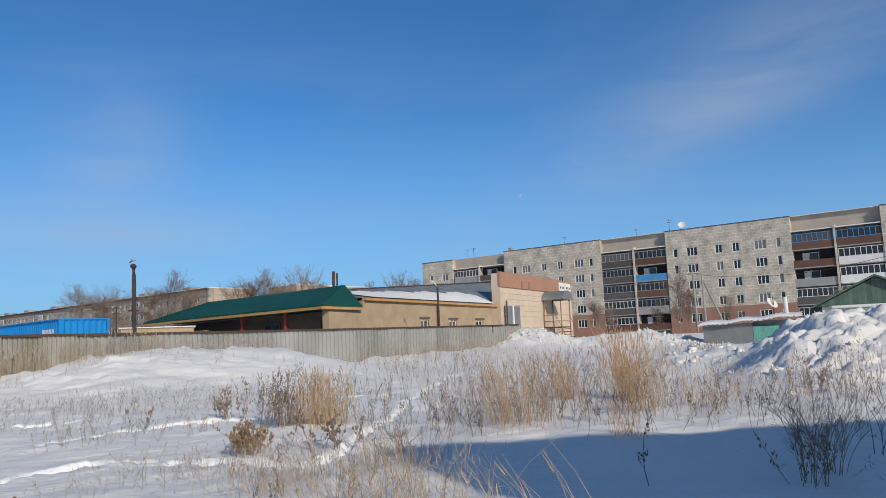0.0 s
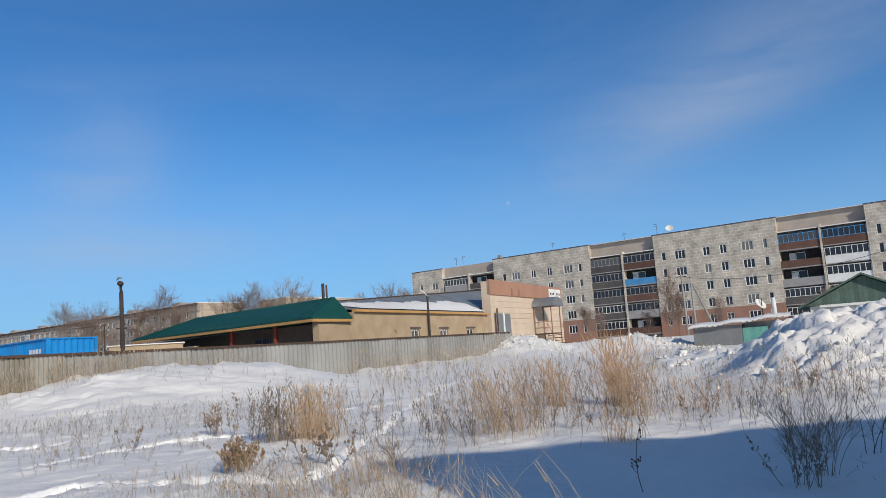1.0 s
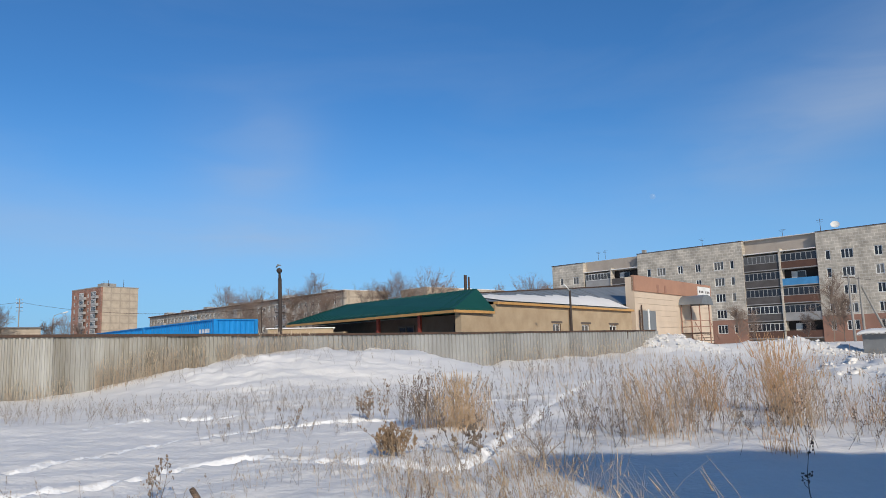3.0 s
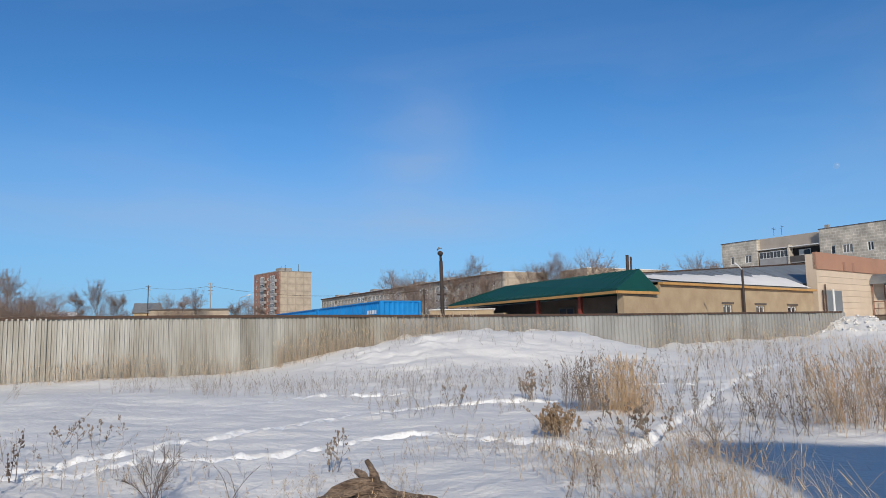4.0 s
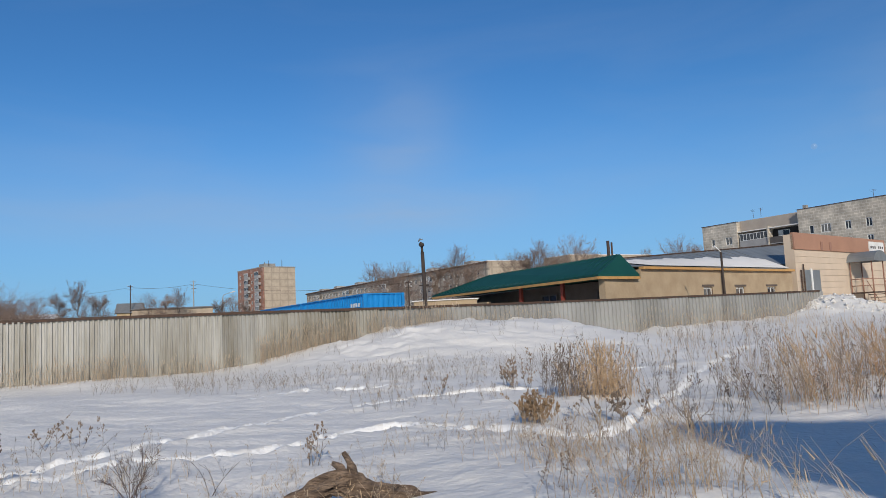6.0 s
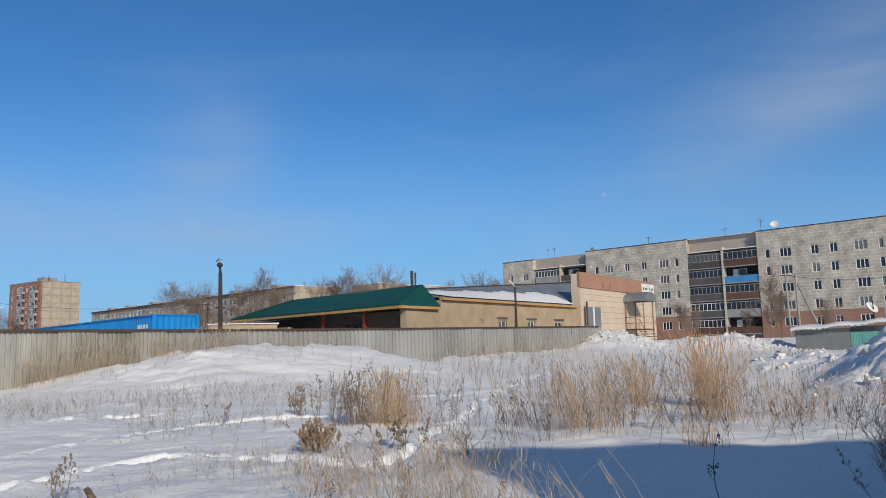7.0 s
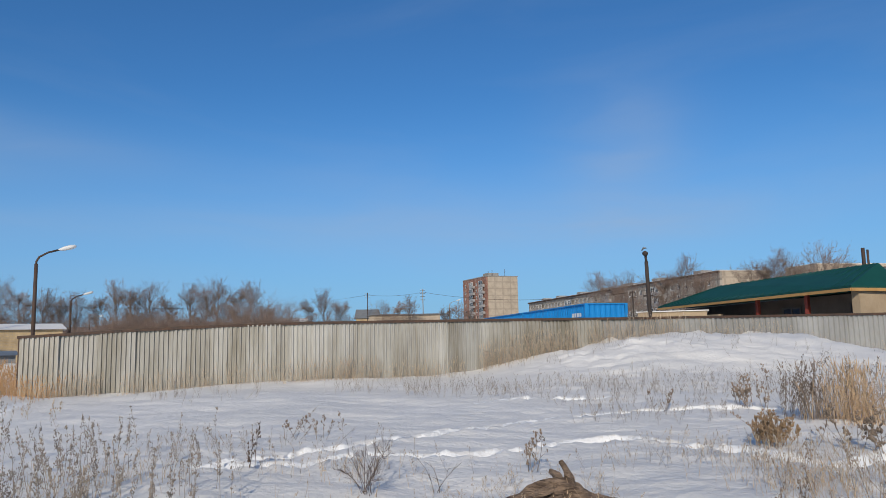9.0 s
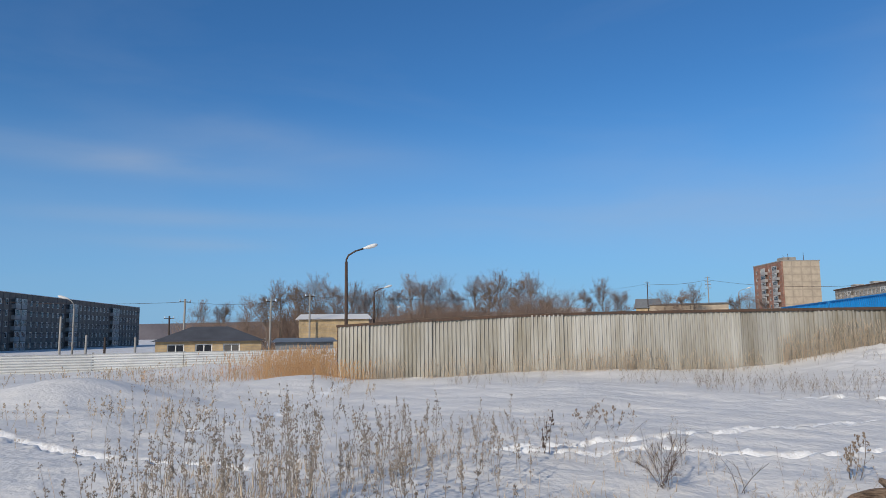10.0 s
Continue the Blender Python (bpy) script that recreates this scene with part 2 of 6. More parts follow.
BALC_GREY = mat("light_grey_balcony", (0.36, 0.35, 0.34), 0.8, (0.29, 0.28, 0.27), 1.0, 9.0)
GREEN_BOARD = mat("green_gable_board", (0.11, 0.165, 0.135), 0.85, (0.075, 0.115, 0.095), 2.0, 20.0, rand=0.2)
TURQ = mat("turquoise_board", (0.16, 0.42, 0.36), 0.8, (0.12, 0.33, 0.28), 2.0, 20.0, rand=0.1)
SHED_GREY = mat("grey_shed_board", (0.22, 0.23, 0.235), 0.8, (0.17, 0.175, 0.18), 1.5, 15.0)
DARK_ROOF = mat("dark_slate_roof", (0.10, 0.105, 0.12), 0.8, (0.07, 0.072, 0.08), 0.8, 8.0, 0.2)
# near-black: the shade of recesses put into the colour
RECESS_SHADE = mat("painted_recess_shade", (0.045, 0.038, 0.035), 0.9, (0.03, 0.026, 0.024), 1.0, 9.0)
FAR_HILL = mat("far_hill", (0.20, 0.18, 0.19), 0.95, (0.14, 0.125, 0.135), 0.02, 0.15)


def glass_mat():
    m = mat("window_glass", (0.035, 0.04, 0.05), 0.08, (0.02, 0.025, 0.03), 1.0, 9.0, spec=0.35)
    n, l = m.node_tree.nodes, m.node_tree.links
    p, oi, rp = n["Principled BSDF"], n.new("ShaderNodeObjectInfo"), n.new("ShaderNodeValToRGB")
    e = rp.color_ramp.elements
    e[0].color, e[0].position = (0.03, 0.033, 0.04, 1), 0.55
    e[1].color, e[1].position = (0.18, 0.17, 0.155, 1), 0.97
    l.new(oi.outputs["Random"], rp.inputs["Fac"])
    l.new(rp.outputs["Color"], p.inputs["Base Color"])
    return m


GLASS = glass_mat()
MOONLIT = bpy.data.materials.new("moon_surface")
MOONLIT.use_nodes = True
mb = MOONLIT.node_tree.nodes["Principled BSDF"]
mb.inputs["Base Color"].default_value = (0.02, 0.02, 0.02, 1)
mb.inputs["Emission Color"].default_value, mb.inputs["Emission Strength"].default_value = (0.22, 0.46, 0.84, 1), 0.8


# ---- helpers of this scene ----
rng = np.random.default_rng(7)


def polar(az, d, z=0.0):
    return Vector((-d * math.sin(radians(az)), d * math.cos(radians(az)), z))


def mesh(name, verts, faces, material, smooth=False):
    me = bpy.data.meshes.new(name)
    me.from_pydata([tuple(v) for v in verts], [], faces)
    me.materials.append(material)
    if smooth:
        me.polygons.foreach_set("use_smooth", [True] * len(me.polygons))
    me.update()
    return me


def part(name, me, parent, m=None, label=""):
    ob = new(name, me)
    ob.parent = parent
    if m is not None:
        ob.matrix_basis = m
    if label:
        ob["label"] = label
    return ob


def thing(name, m, label, category, group="", kind=""):
    ob = new(name)
    ob.empty_display_size = 0.2
    ob.matrix_basis = m
    return tagged(ob, label, category, group, kind)


def boxes(specs):
    """Vertices and faces of boxes given as (x0, x1, y0, y1, z0, z1)."""
    v, f = [], []
    for x0, x1, y0, y1, z0, z1 in specs:
        b = len(v)
        v += [(x0, y0, z0), (x1, y0, z0), (x1, y1, z0), (x0, y1, z0), (x0, y0, z1), (x1, y0, z1), (x1, y1, z1), (x0, y1, z1)]
        f += [tuple(b + i for i in q) for q in ((0, 3, 2, 1), (4, 5, 6, 7), (0, 1, 5, 4), (1, 2, 6, 5), (2, 3, 7, 6), (3, 0, 4, 7))]
    return v, f


def box_mesh(name, material, *specs):
    return mesh(name, *boxes(specs), material)


def tube(points, radii, sides=6, cap=True):
    """Vertices and faces of a tapered tube along points."""
    pts = [Vector(p) for p in points]
    v, f = [], []
    for i, p in enumerate(pts):
        d = (pts[min(i + 1, len(pts) - 1)] - pts[max(i - 1, 0)]).normalized()
        a = d.cross(Vector((0.31, 0.82, 0.48))).normalized()
        b = d.cross(a)
        for k in range(sides):
            w = 2 * math.pi * k / sides
            v.append(p + (a * math.cos(w) + b * math.sin(w)) * radii[i])
    for i in range(len(pts) - 1):
        for k in range(sides):
            k2 = (k + 1) % sides
            f.append((i * sides + k, i * sides + k2, (i + 1) * sides + k2, (i + 1) * sides + k))
    if cap:
        f.append(tuple(reversed(range(sides))))
        f.append(tuple(range(len(v) - sides, len(v))))
    return v, f


def tube_mesh(name, material, points, radii, sides=8, smooth=True):
    v, f = tube(points, radii, sides)
    return mesh(name, v, f, material, smooth)


def joined(lists):
    v, f = [], []
    for a, b in lists:
        o = len(v)
        v += list(a)
        f += [tuple(i + o for i in q) for q in b]
    return v, f


def plate(w, h, holes, y0, y1):
    """One connected plate with rectangular openings (x0, x1, z0, z1)."""
    xs = sorted({0.0, w, *[q for o in holes for q in o[:2]]})
    zs = sorted({0.0, h, *[q for o in holes for q in o[2:]]})
    nx, nz = len(xs), len(zs)
    v = [(x, y, z) for y in (y0, y1) for z in zs for x in xs]
    n = nx * nz

    def solid(i, j):
        if not (0 <= i < nx - 1 and 0 <= j < nz - 1):
            return False
        cx_, cz_ = (xs[i] + xs[i + 1]) / 2, (zs[j] + zs[j + 1]) / 2
        return not any(o[0] < cx_ < o[1] and o[2] < cz_ < o[3] for o in holes)
    f = []
    for i in range(nx - 1):
        for j in range(nz - 1):
            if not solid(i, j):
                continue
            a, b, c, d = j * nx + i, j * nx + i + 1, (j + 1) * nx + i + 1, (j + 1) * nx + i
            f += [(a, b, c, d), (n + d, n + c, n + b, n + a)]
            for di, dj, p, q in ((0, -1, a, b), (1, 0, b, c), (0, 1, c, d), (-1, 0, d, a)):
                if not solid(i + di, j + dj):
                    f.append((q, p, n + p, n + q))
    return v, f


def smoothstep(x, a, b):
    t = np.clip((x - a) / (b - a), 0, 1)
    return t * t * (3 - 2 * t)


def lattice(ix, iy, seed):
    h = np.sin(ix * 127.1 + iy * 311.7 + seed * 74.7) * 43758.5453
    return h - np.floor(h)


def vnoise(x, y, seed=0):
    ix, iy = np.floor(x), np.floor(y)
    fx, fy = x - ix, y - iy
    fx, fy = fx * fx * (3 - 2 * fx), fy * fy * (3 - 2 * fy)
    a, b, c, d = lattice(ix, iy, seed), lattice(ix + 1, iy, seed), lattice(ix, iy + 1, seed), lattice(ix + 1, iy + 1, seed)
    return (a + (b - a) * fx) * (1 - fy) + (c + (d - c) * fx) * fy - 0.5


def fbm(x, y, size, octaves=4, seed=0):
    s, a = 0.0, 1.0
    for k in range(octaves):
        s = s + a * vnoise(x / size + k * 17.3, y / size - k * 9.1, seed + k)
        size, a = size * 0.47, a * 0.5
    return s


def clods(x, y, size, seed):
    """Broken slabs: the height of the nearest one, 0 to 1, and how far its edge is."""
    ix, iy = np.floor(x / size), np.floor(y / size)
    best, second, tall = np.full(x.shape, 9.0), np.full(x.shape, 9.0), np.zeros(x.shape)
    for dx in (-1, 0, 1):
        for dy in (-1, 0, 1):
            cx, cy = ix + dx, iy + dy
            px, py = cx + lattice(cx, cy, seed), cy + lattice(cx, cy, seed + 5)
            d = np.hypot(x / size - px, y / size - py)
            closer = d < best
            second = np.where(closer, best, np.minimum(second, d))
            tall = np.where(closer, lattice(cx, cy, seed + 9) + 0.7 * (lattice(cx, cy, seed + 13) - 0.5) * (x / size - px) + 0.7 * (lattice(cx, cy, seed + 17) - 0.5) * (y / size - py), tall)
            best = np.minimum(best, d)
    return tall, (second - best) * size


# ---- ground ----
FENCE_D, FENCE_TURN = 24.7, 50.0
FD = (math.cos(radians(FENCE_TURN)), math.sin(radians(FENCE_TURN)))
FP = (-math.sin(radians(FENCE_TURN)), math.cos(radians(FENCE_TURN)))
TRAILS = (
    ((-8.6, 5.4), (-7.85, 7.4), (-7.65, 9.5), (-7.2, 11.9), (-6.0, 13.5), (-4.6, 14.7), (-3.7, 15.0)),
    ((-8.5, 5.3), (-7.5, 6.3), (-7.25, 7.2), (-6.2, 8.0), (-5.8, 8.9), (-5.65, 9.8), (-5.1, 10.3), (-3.4, 10.1), (-2.1, 9.5)),
    ((-2.1, 9.3), (-1.65, 9.9), (-1.45, 11.8), (-1.05, 15.0), (-0.7, 20.2), (0.4, 24.6), (1.9, 27.5)),
    ((-3.4, 18.6), (-1.9, 18.9), (-0.7, 20.0)),
    ((-15.8, -1.0), (-14.2, -0.5), (-13.2, 0.0), (-11.0, 0.85), (-9.1, 2.2)),
    ((-21.8, 8.6), (-19.9, 7.2), (-17.7, 5.9), (-14.7, 4.1), (-13.9, 3.0), (-13.6, 2.2)),
    ((-9.9, 13.4), (-9.1, 14.8), (-7.6, 15.6)),
)


def fence_sq(x, y):
    return x * FD[0] + y * FD[1], FENCE_D - (x * FP[0] + y * FP[1])


def trail_gap(x, y):
    g = np.full(np.shape(x), 9.0)
    for line in TRAILS:
        for (ax, ay), (bx, by) in zip(line, line[1:]):
            dx, dy = bx - ax, by - ay
            t = np.clip(((x - ax) * dx + (y - ay) * dy) / (dx * dx + dy * dy), 0, 1)
            g = np.minimum(g, np.hypot(x - ax - t * dx, y - ay - t * dy))
    return g


def bump(x, y, az, d, height, wide, deep):
    """A heap at azimuth az and distance d, wide across and deep along the line of sight."""
    a = radians(az)
    across, along = x * math.cos(a) + y * math.sin(a), -x * math.sin(a) + y * math.cos(a) - d
    return height * np.exp(-(across / wide) ** 2 - (along / deep) ** 2)


def height(x, y, detail=True):
    x, y = np.asarray(x, float), np.asarray(y, float)
    r, az = np.hypot(x, y), np.degrees(np.arctan2(-x, y))
    open_left = smoothstep(az, 46, 76) * (az > 0)
    z = 1.5 * (1 - np.exp(-0.0173 * np.clip(r - 8, 0, None))) * (1 - open_left)
    z = z - 0.55 * smoothstep(az, 66, 74) * (az > 0) * smoothstep(r, 30, 50) - 0.45 * open_left * smoothstep(r, 60, 80)
    s, q = fence_sq(x, y)
    front = np.exp(-np.clip((q - 1.2) / 4.2, 0, None) ** 2) * smoothstep(q, -3.0, -0.5)
    z = z + 1.16 * front * smoothstep(s, 4.0, 13.0) * (1 - smoothstep(s, 16.5, 22.5))
    z = z + 0.35 * front * smoothstep(s, 20, 25)
    wall = smoothstep(-az, 18.8, 28.0) * (1 - smoothstep(-az, 60, 80)) * np.exp(-(np.clip(np.abs(r - 22.5) - 1.5, 0, None) / 3.2) ** 2)
    z = z + 1.5 * wall
    berm = bump(x, y, -6.4, 44, 1.05, 2.3, 2.5) + bump(x, y, -15.5, 46, 0.8, 3.2, 2.5) + bump(x, y, -19, 25, 0.55, 1.9, 2.0)
    z = z + berm
    z = z + bump(x, y, 62, 6.3, 0.22, 0.75, 0.9) + bump(x, y, 87.5, 22, 0.55, 2.2, 2.5) + bump(x, y, 78, 36, 0.5, 3.0, 2.5)
    z = z + bump(x, y, 72, 25, 0.3, 2.0, 2.5) + bump(x, y, 4.5, 6.3, 0.14, 1.2, 0.9)
    if detail:
        near = 1 - smoothstep(r, 60, 160)
        rough = np.clip(wall * 1.2 + berm * 0.7, 0, 1)
        z = z + near * (0.16 * fbm(x, y, 5.0, 3, 1) + 0.06 * fbm(x, y, 1.1, 4, 5) + 0.045 * fbm(x * 0.8 + y * 0.5, y * 2.2 - x, 1.1, 5, 9))
        z = z + rough * (0.42 * fbm(x, y, 1.8, 3, 21) + 0.14 * fbm(x, y, 0.5, 3, 33))
        broken = rough > 0.02
        if broken.any():
            for size, tall, crack in ((0.7, 0.24, 0.15), (0.33, 0.16, 0.08)):
                top, edge = clods(x[broken], y[broken], size, 23)
                z[broken] += rough[broken] * (tall * (top - 0.5) - crack * np.exp(-(edge / (0.14 * size)) ** 2))
        z = z - 0.3 * np.clip(wall * 1.3, 0, 1) * smoothstep(vnoise(x / 0.7, y / 0.7, 61), 0.24, 0.34) * smoothstep(-az, 21, 24)
        tumbled = front * smoothstep(s, 6, 9)
        z = z + tumbled * (0.19 * fbm(x, y, 1.2, 4, 41) + 0.13 * fbm(x, y, 0.4, 3, 43))
        g = np.abs(trail_gap(x, y) + 0.035 * fbm(x, y, 0.35, 2, 57))
        core = np.exp(-(g / 0.08) ** 2)
        worn = 1 - 0.75 * smoothstep(r, 12.5, 17) * (az > 40)
        z = z + worn * (np.exp(-(g / 0.17) ** 2) * 0.13 * (fbm(x, y, 0.13, 2, 55) + 0.22) - 0.11 * core)
    return z


def ground_z(x, y):
    return float(height(np.array([x]), np.array([y]))[0])


def build_ground():
    rings = [0.0]
    r = 0.6
    while r < 4500:
        rings.append(r)
        r += 0.25 if r < 4 else (0.055 if r < 19 else 0.075 if r < 25 else 0.2 if 40 < r < 48 else (r - 16.5) * 0.024)
    rings = np.array(rings)
    turns = np.concatenate([np.arange(-48, 100, 0.3), np.arange(100, 312, 4.0)])
    rr, aa = np.meshgrid(rings, np.radians(turns), indexing="ij")
    x, y = -rr * np.sin(aa), rr * np.cos(aa)
    z = height(x, y)
    n, k = len(rings), len(turns)
    idx = np.arange(n * k).reshape(n, k)
    nxt = np.roll(idx, -1, axis=1)
    quads = np.stack([idx[:-1], nxt[:-1], nxt[1:], idx[1:]], -1).reshape(-1, 4)
    me = bpy.data.meshes.new("ground")
    me.vertices.add(n * k)
    me.vertices.foreach_set("co", np.stack([x, y, z], -1).reshape(-1))
    me.loops.add(len(quads) * 4)
    me.loops.foreach_set("vertex_index", quads[:, ::-1].reshape(-1).astype(np.int32))
    me.polygons.add(len(quads))
    me.polygons.foreach_set("loop_start", np.arange(0, len(quads) * 4, 4, dtype=np.int32))
    me.polygons.foreach_set("use_smooth", np.ones(len(quads), bool))
    me.materials.append(SNOW)
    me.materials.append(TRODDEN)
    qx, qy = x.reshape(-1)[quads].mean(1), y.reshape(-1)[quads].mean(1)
    # faces along the trails take the snow with sunlight in its colour
    whitened = trail_gap(qx, qy) + 0.08 * fbm(qx, qy, 0.3, 2, 71) < 0.125
    me.polygons.foreach_set("material_index", whitened.astype(np.int32))
    me.update(calc_edges=True)
    me.validate()
    tagged(new("ground", me), "trampled wind-packed snow field with drifts and foot tracks", "snow ground", kind="structure")


build_ground()


# ---- buildings ----
def holed_wall(u0, u1, z0, z1, holes, deep, y0=0.0, back=0.3):
    """A wall in the local xz plane at y0 with openings (a, b, c, d), reveals, and a core of depth deep behind it."""
    xs = sorted({u0, u1, *[h[0] for h in holes], *[h[1] for h in holes]})
    zs = sorted({z0, z1, *[h[2] for h in holes], *[h[3] for h in holes]})
    v, f = [], []

    def quad(*p):
        b = len(v)
        v.extend(p)
        f.append((b, b + 1, b + 2, b + 3))
    for xa, xb in zip(xs, xs[1:]):
        for za, zb in zip(zs, zs[1:]):
            cx, cz = (xa + xb) / 2, (za + zb) / 2
            if not any(h[0] < cx < h[1] and h[2] < cz < h[3] for h in holes):
                quad((xa, y0, za), (xb, y0, za), (xb, y0, zb), (xa, y0, zb))
    for a, b, c, d in holes:
        y1 = y0 + back
        quad((a, y0, c), (a, y1, c), (a, y1, d), (a, y0, d))
        quad((b, y0, d), (b, y1, d), (b, y1, c), (b, y0, c))
        quad((a, y0, d), (a, y1, d), (b, y1, d), (b, y0, d))
        quad((b, y0, c), (b, y1, c), (a, y1, c), (a, y0, c))
    quad((u0, y0, z1), (u1, y0, z1), (u1, y0 + back, z1), (u0, y0 + back, z1))
    quad((u0, y0 + back, z0), (u0, y0, z0), (u0, y0, z1), (u0, y0 + back, z1))
    quad((u1, y0, z0), (u1, y0 + back, z0), (u1, y0 + back, z1), (u1, y0, z1))
    bv, bf = boxes([(u0, u1, y0 + back, y0 + deep, z0, z1)])
    return joined([(v, f), (bv, bf)])


WINDOW_CACHE = {}


def add_window(parent, u, z, w, h, y=0.0, lights=2, turn=0.0, frame_mat=None, sill=True):
    """A window with frame, glazing bars and pane, in an opening whose lower left corner is (u, z)."""
    key = (round(w, 2), round(h, 2), lights, frame_mat.name if frame_mat else "")
    if key not in WINDOW_CACHE:
        t = 0.1 if w > 0.6 else 0.08
        g = (w - t * (lights + 1)) / lights
        gaps = [(t + k * (g + t), t + k * (g + t) + g, t, h - t) for k in range(lights)]
        WINDOW_CACHE[key] = (mesh("window_frame", *plate(w, h, gaps, 0.0, 0.09), frame_mat or WHITE), box_mesh("pane", GLASS, (t * 0.5, w - t * 0.5, 0.04, 0.07, t * 0.5, h - t * 0.5)))
    fm, pm = WINDOW_CACHE[key]
    win = part("window", fm, parent, pose(u, y + 0.07, z, 0, 0, turn))
    part("pane", pm, win)
    return win


def add_balcony(parent, u0, u1, z, storey, style, depth=1.15, panel=BALC_DARK, frame_mat=WHITE):
    """A recessed loggia: slab, parapet, and a row of sashes where it is glazed."""
    w = u1 - u0
    b = part("balcony", box_mesh("balcony", BALC_GREY, (0.03, w - 0.03, 0.0, depth, -0.14, 0.0)), parent, pose(u0, 0.12, z))
    part("parapet", box_mesh("parapet", panel, (0.04, w - 0.04, 0.0, 0.07, 0.0, 1.02)), b)
    # open loggias get their shade as a near-black wall, glazed ones grey render
    part("back_wall", box_mesh("back_wall", RECESS_SHADE if style == "open" else APT_PLAIN, (0.04, w - 0.04, depth - 0.06, depth, 0.0, storey - 0.16)), b)
    if style == "glazed":
        n = max(4, round(w / 0.72))
        g = (w - 0.1 - 0.08 * (n + 1)) / n
        gaps = [(0.08 + k * (g + 0.08), 0.08 + k * (g + 0.08) + g, 0.07, storey - 1.48) for k in range(n)]
        gl = part("glazing", mesh("glazing", *plate(w - 0.1, storey - 1.4, gaps, 0.0, 0.06), frame_mat), b, pose(0.05, 0, 1.03))
        part("pane", box_mesh("pane", GLASS, (0.03, w - 0.13, 0.025, 0.04, 0.04, storey - 1.44)), gl)
    else:
        part("door", box_mesh("door", WHITE, (w * 0.2, w * 0.2 + 0.8, depth - 0.1, depth - 0.065, 0.1, 2.1), (w * 0.2 + 0.85, w * 0.2 + 2.1, depth - 0.1, depth - 0.065, 0.95, 2.1)), b)
        part("pane", box_mesh("pane", GLASS, (w * 0.2 + 0.93, w * 0.2 + 2.02, depth - 0.12, depth - 0.105, 1.03, 2.02)), b)
    return b


def apartment_house():
    """Five storeys of grey block, about ninety metres long, with loggia bays between the wall bays."""
    a = thing("apartment_building", pose(-6.0, 144.0, 0, 0, 0, -36.6), "long five-storey grey block apartment building with loggias and brown ground floor", "building")
    rows = (12.98, 10.4, 7.85, 5.25, 2.85)
    cols = {"a": ((21.2, 40.0), ((23.0, 0.75, 1), (24.9, 1.65, 3), (28.8, 0.95, 2), (31.95, 0.95, 2), (35.15, 1.65, 3), (37.85, 0.65, 1))),
            "b": ((51.0, 69.1), ((52.12, 0.7, 1), (54.2, 1.65, 3), (58.5, 1.05, 2), (60.98, 1.03, 2), (64.1, 1.65, 3), (67.1, 0.6, 1))),
            "c": ((80.3, 88.2), ((81.4, 0.6, 1),)),
            "d": ((2.4, 9.7), ((4.2, 0.7, 1), (7.2, 1.3, 2)))}
    for bay, ((u0, u1), wins) in cols.items():
        top = 16.85 if bay == "d" else 17.2
        holes = [(u, u + w, z, z + 1.38) for u, w, _ in wins for z in rows]
        up = [h for h in holes if h[2] > 5]
        low = [h for h in holes if h[2] < 5]
        part("wall", mesh("wall", *holed_wall(u0, u1, 5.0, top, up, 13.0), APT_WALL), a)
        part("ground_floor_wall", mesh("ground_floor_wall", *holed_wall(u0, u1, 0.6, 4.996, low, 13.0), APT_BASE), a, label="brown-red rendered ground floor")
        part("parapet_coping", box_mesh("parapet_coping", DARK_STEEL, (u0 - 0.08, u1 + 0.08, -0.1, 0.4, top, top + 0.08)), a)
        for u, w, lights in wins:
            for z in rows:
                add_window(a, u, z, w, 1.38, 0.0, lights)
    # loggia bays
    styles = {(0, 40.0, 45.5): (("glazed", BALC_DARK), ("glazed", BALC_DARK), ("glazed", BALC_DARK), ("glazed", BALC_DARK), ("glazed", BALC_BROWN)),
              (1, 45.7, 51.0): (("glazed", BALC_BROWN), ("open", BALC_BLUE), ("glazed", BALC_BROWN), ("glazed", BALC_GREY), ("open", BALC_BROWN)),
              (2, 69.1, 74.5): (("glazed", BALC_BROWN), ("open", BALC_BROWN), ("open", BALC_GREY), ("glazed", BALC_DARK), ("glazed", BALC_BROWN)),
              (3, 74.8, 80.3): (("glazed", BALC_BROWN), ("glazed", WHITE), ("glazed", WHITE), ("glazed", BALC_GREY), ("open", BALC_BROWN)),
              (4, 10.0, 15.5): (("glazed", BALC_GREY), ("glazed", BALC_DARK), ("open", BALC_DARK), ("open", BALC_DARK), ("open", BALC_DARK)),
              (5, 15.7, 21.2): (("open", BALC_DARK), ("glazed", BALC_DARK), ("open", BALC_DARK), ("glazed", BALC_DARK), ("open", BALC_DARK))}
    floors = (12.35, 9.78, 7.2, 4.62, 2.0)
    for (k, u0, u1), kinds in styles.items():
        for z, (style, panel) in zip(floors, kinds):
            fm = {0: WHITE if z < 5 else BALC_GREY, 2: BALC_BLUE if z > 12 else WHITE, 3: BALC_BLUE if z > 12 else WHITE, 4: WHITE}.get(k, BALC_GREY)
            add_balcony(a, u0, u1, z, 2.58, style, panel=panel, frame_mat=fm)
    for u0, u1 in ((40.0, 51.0), (69.1, 80.3), (9.7, 21.2)):
        part("bay_wall", box_mesh("bay_wall", APT_PLAIN, (u0, u1, 1.3, 13.0, 0.6, 17.0 if u0 < 20 else 17.2)), a, label="plain grey rendered wall above the loggias")
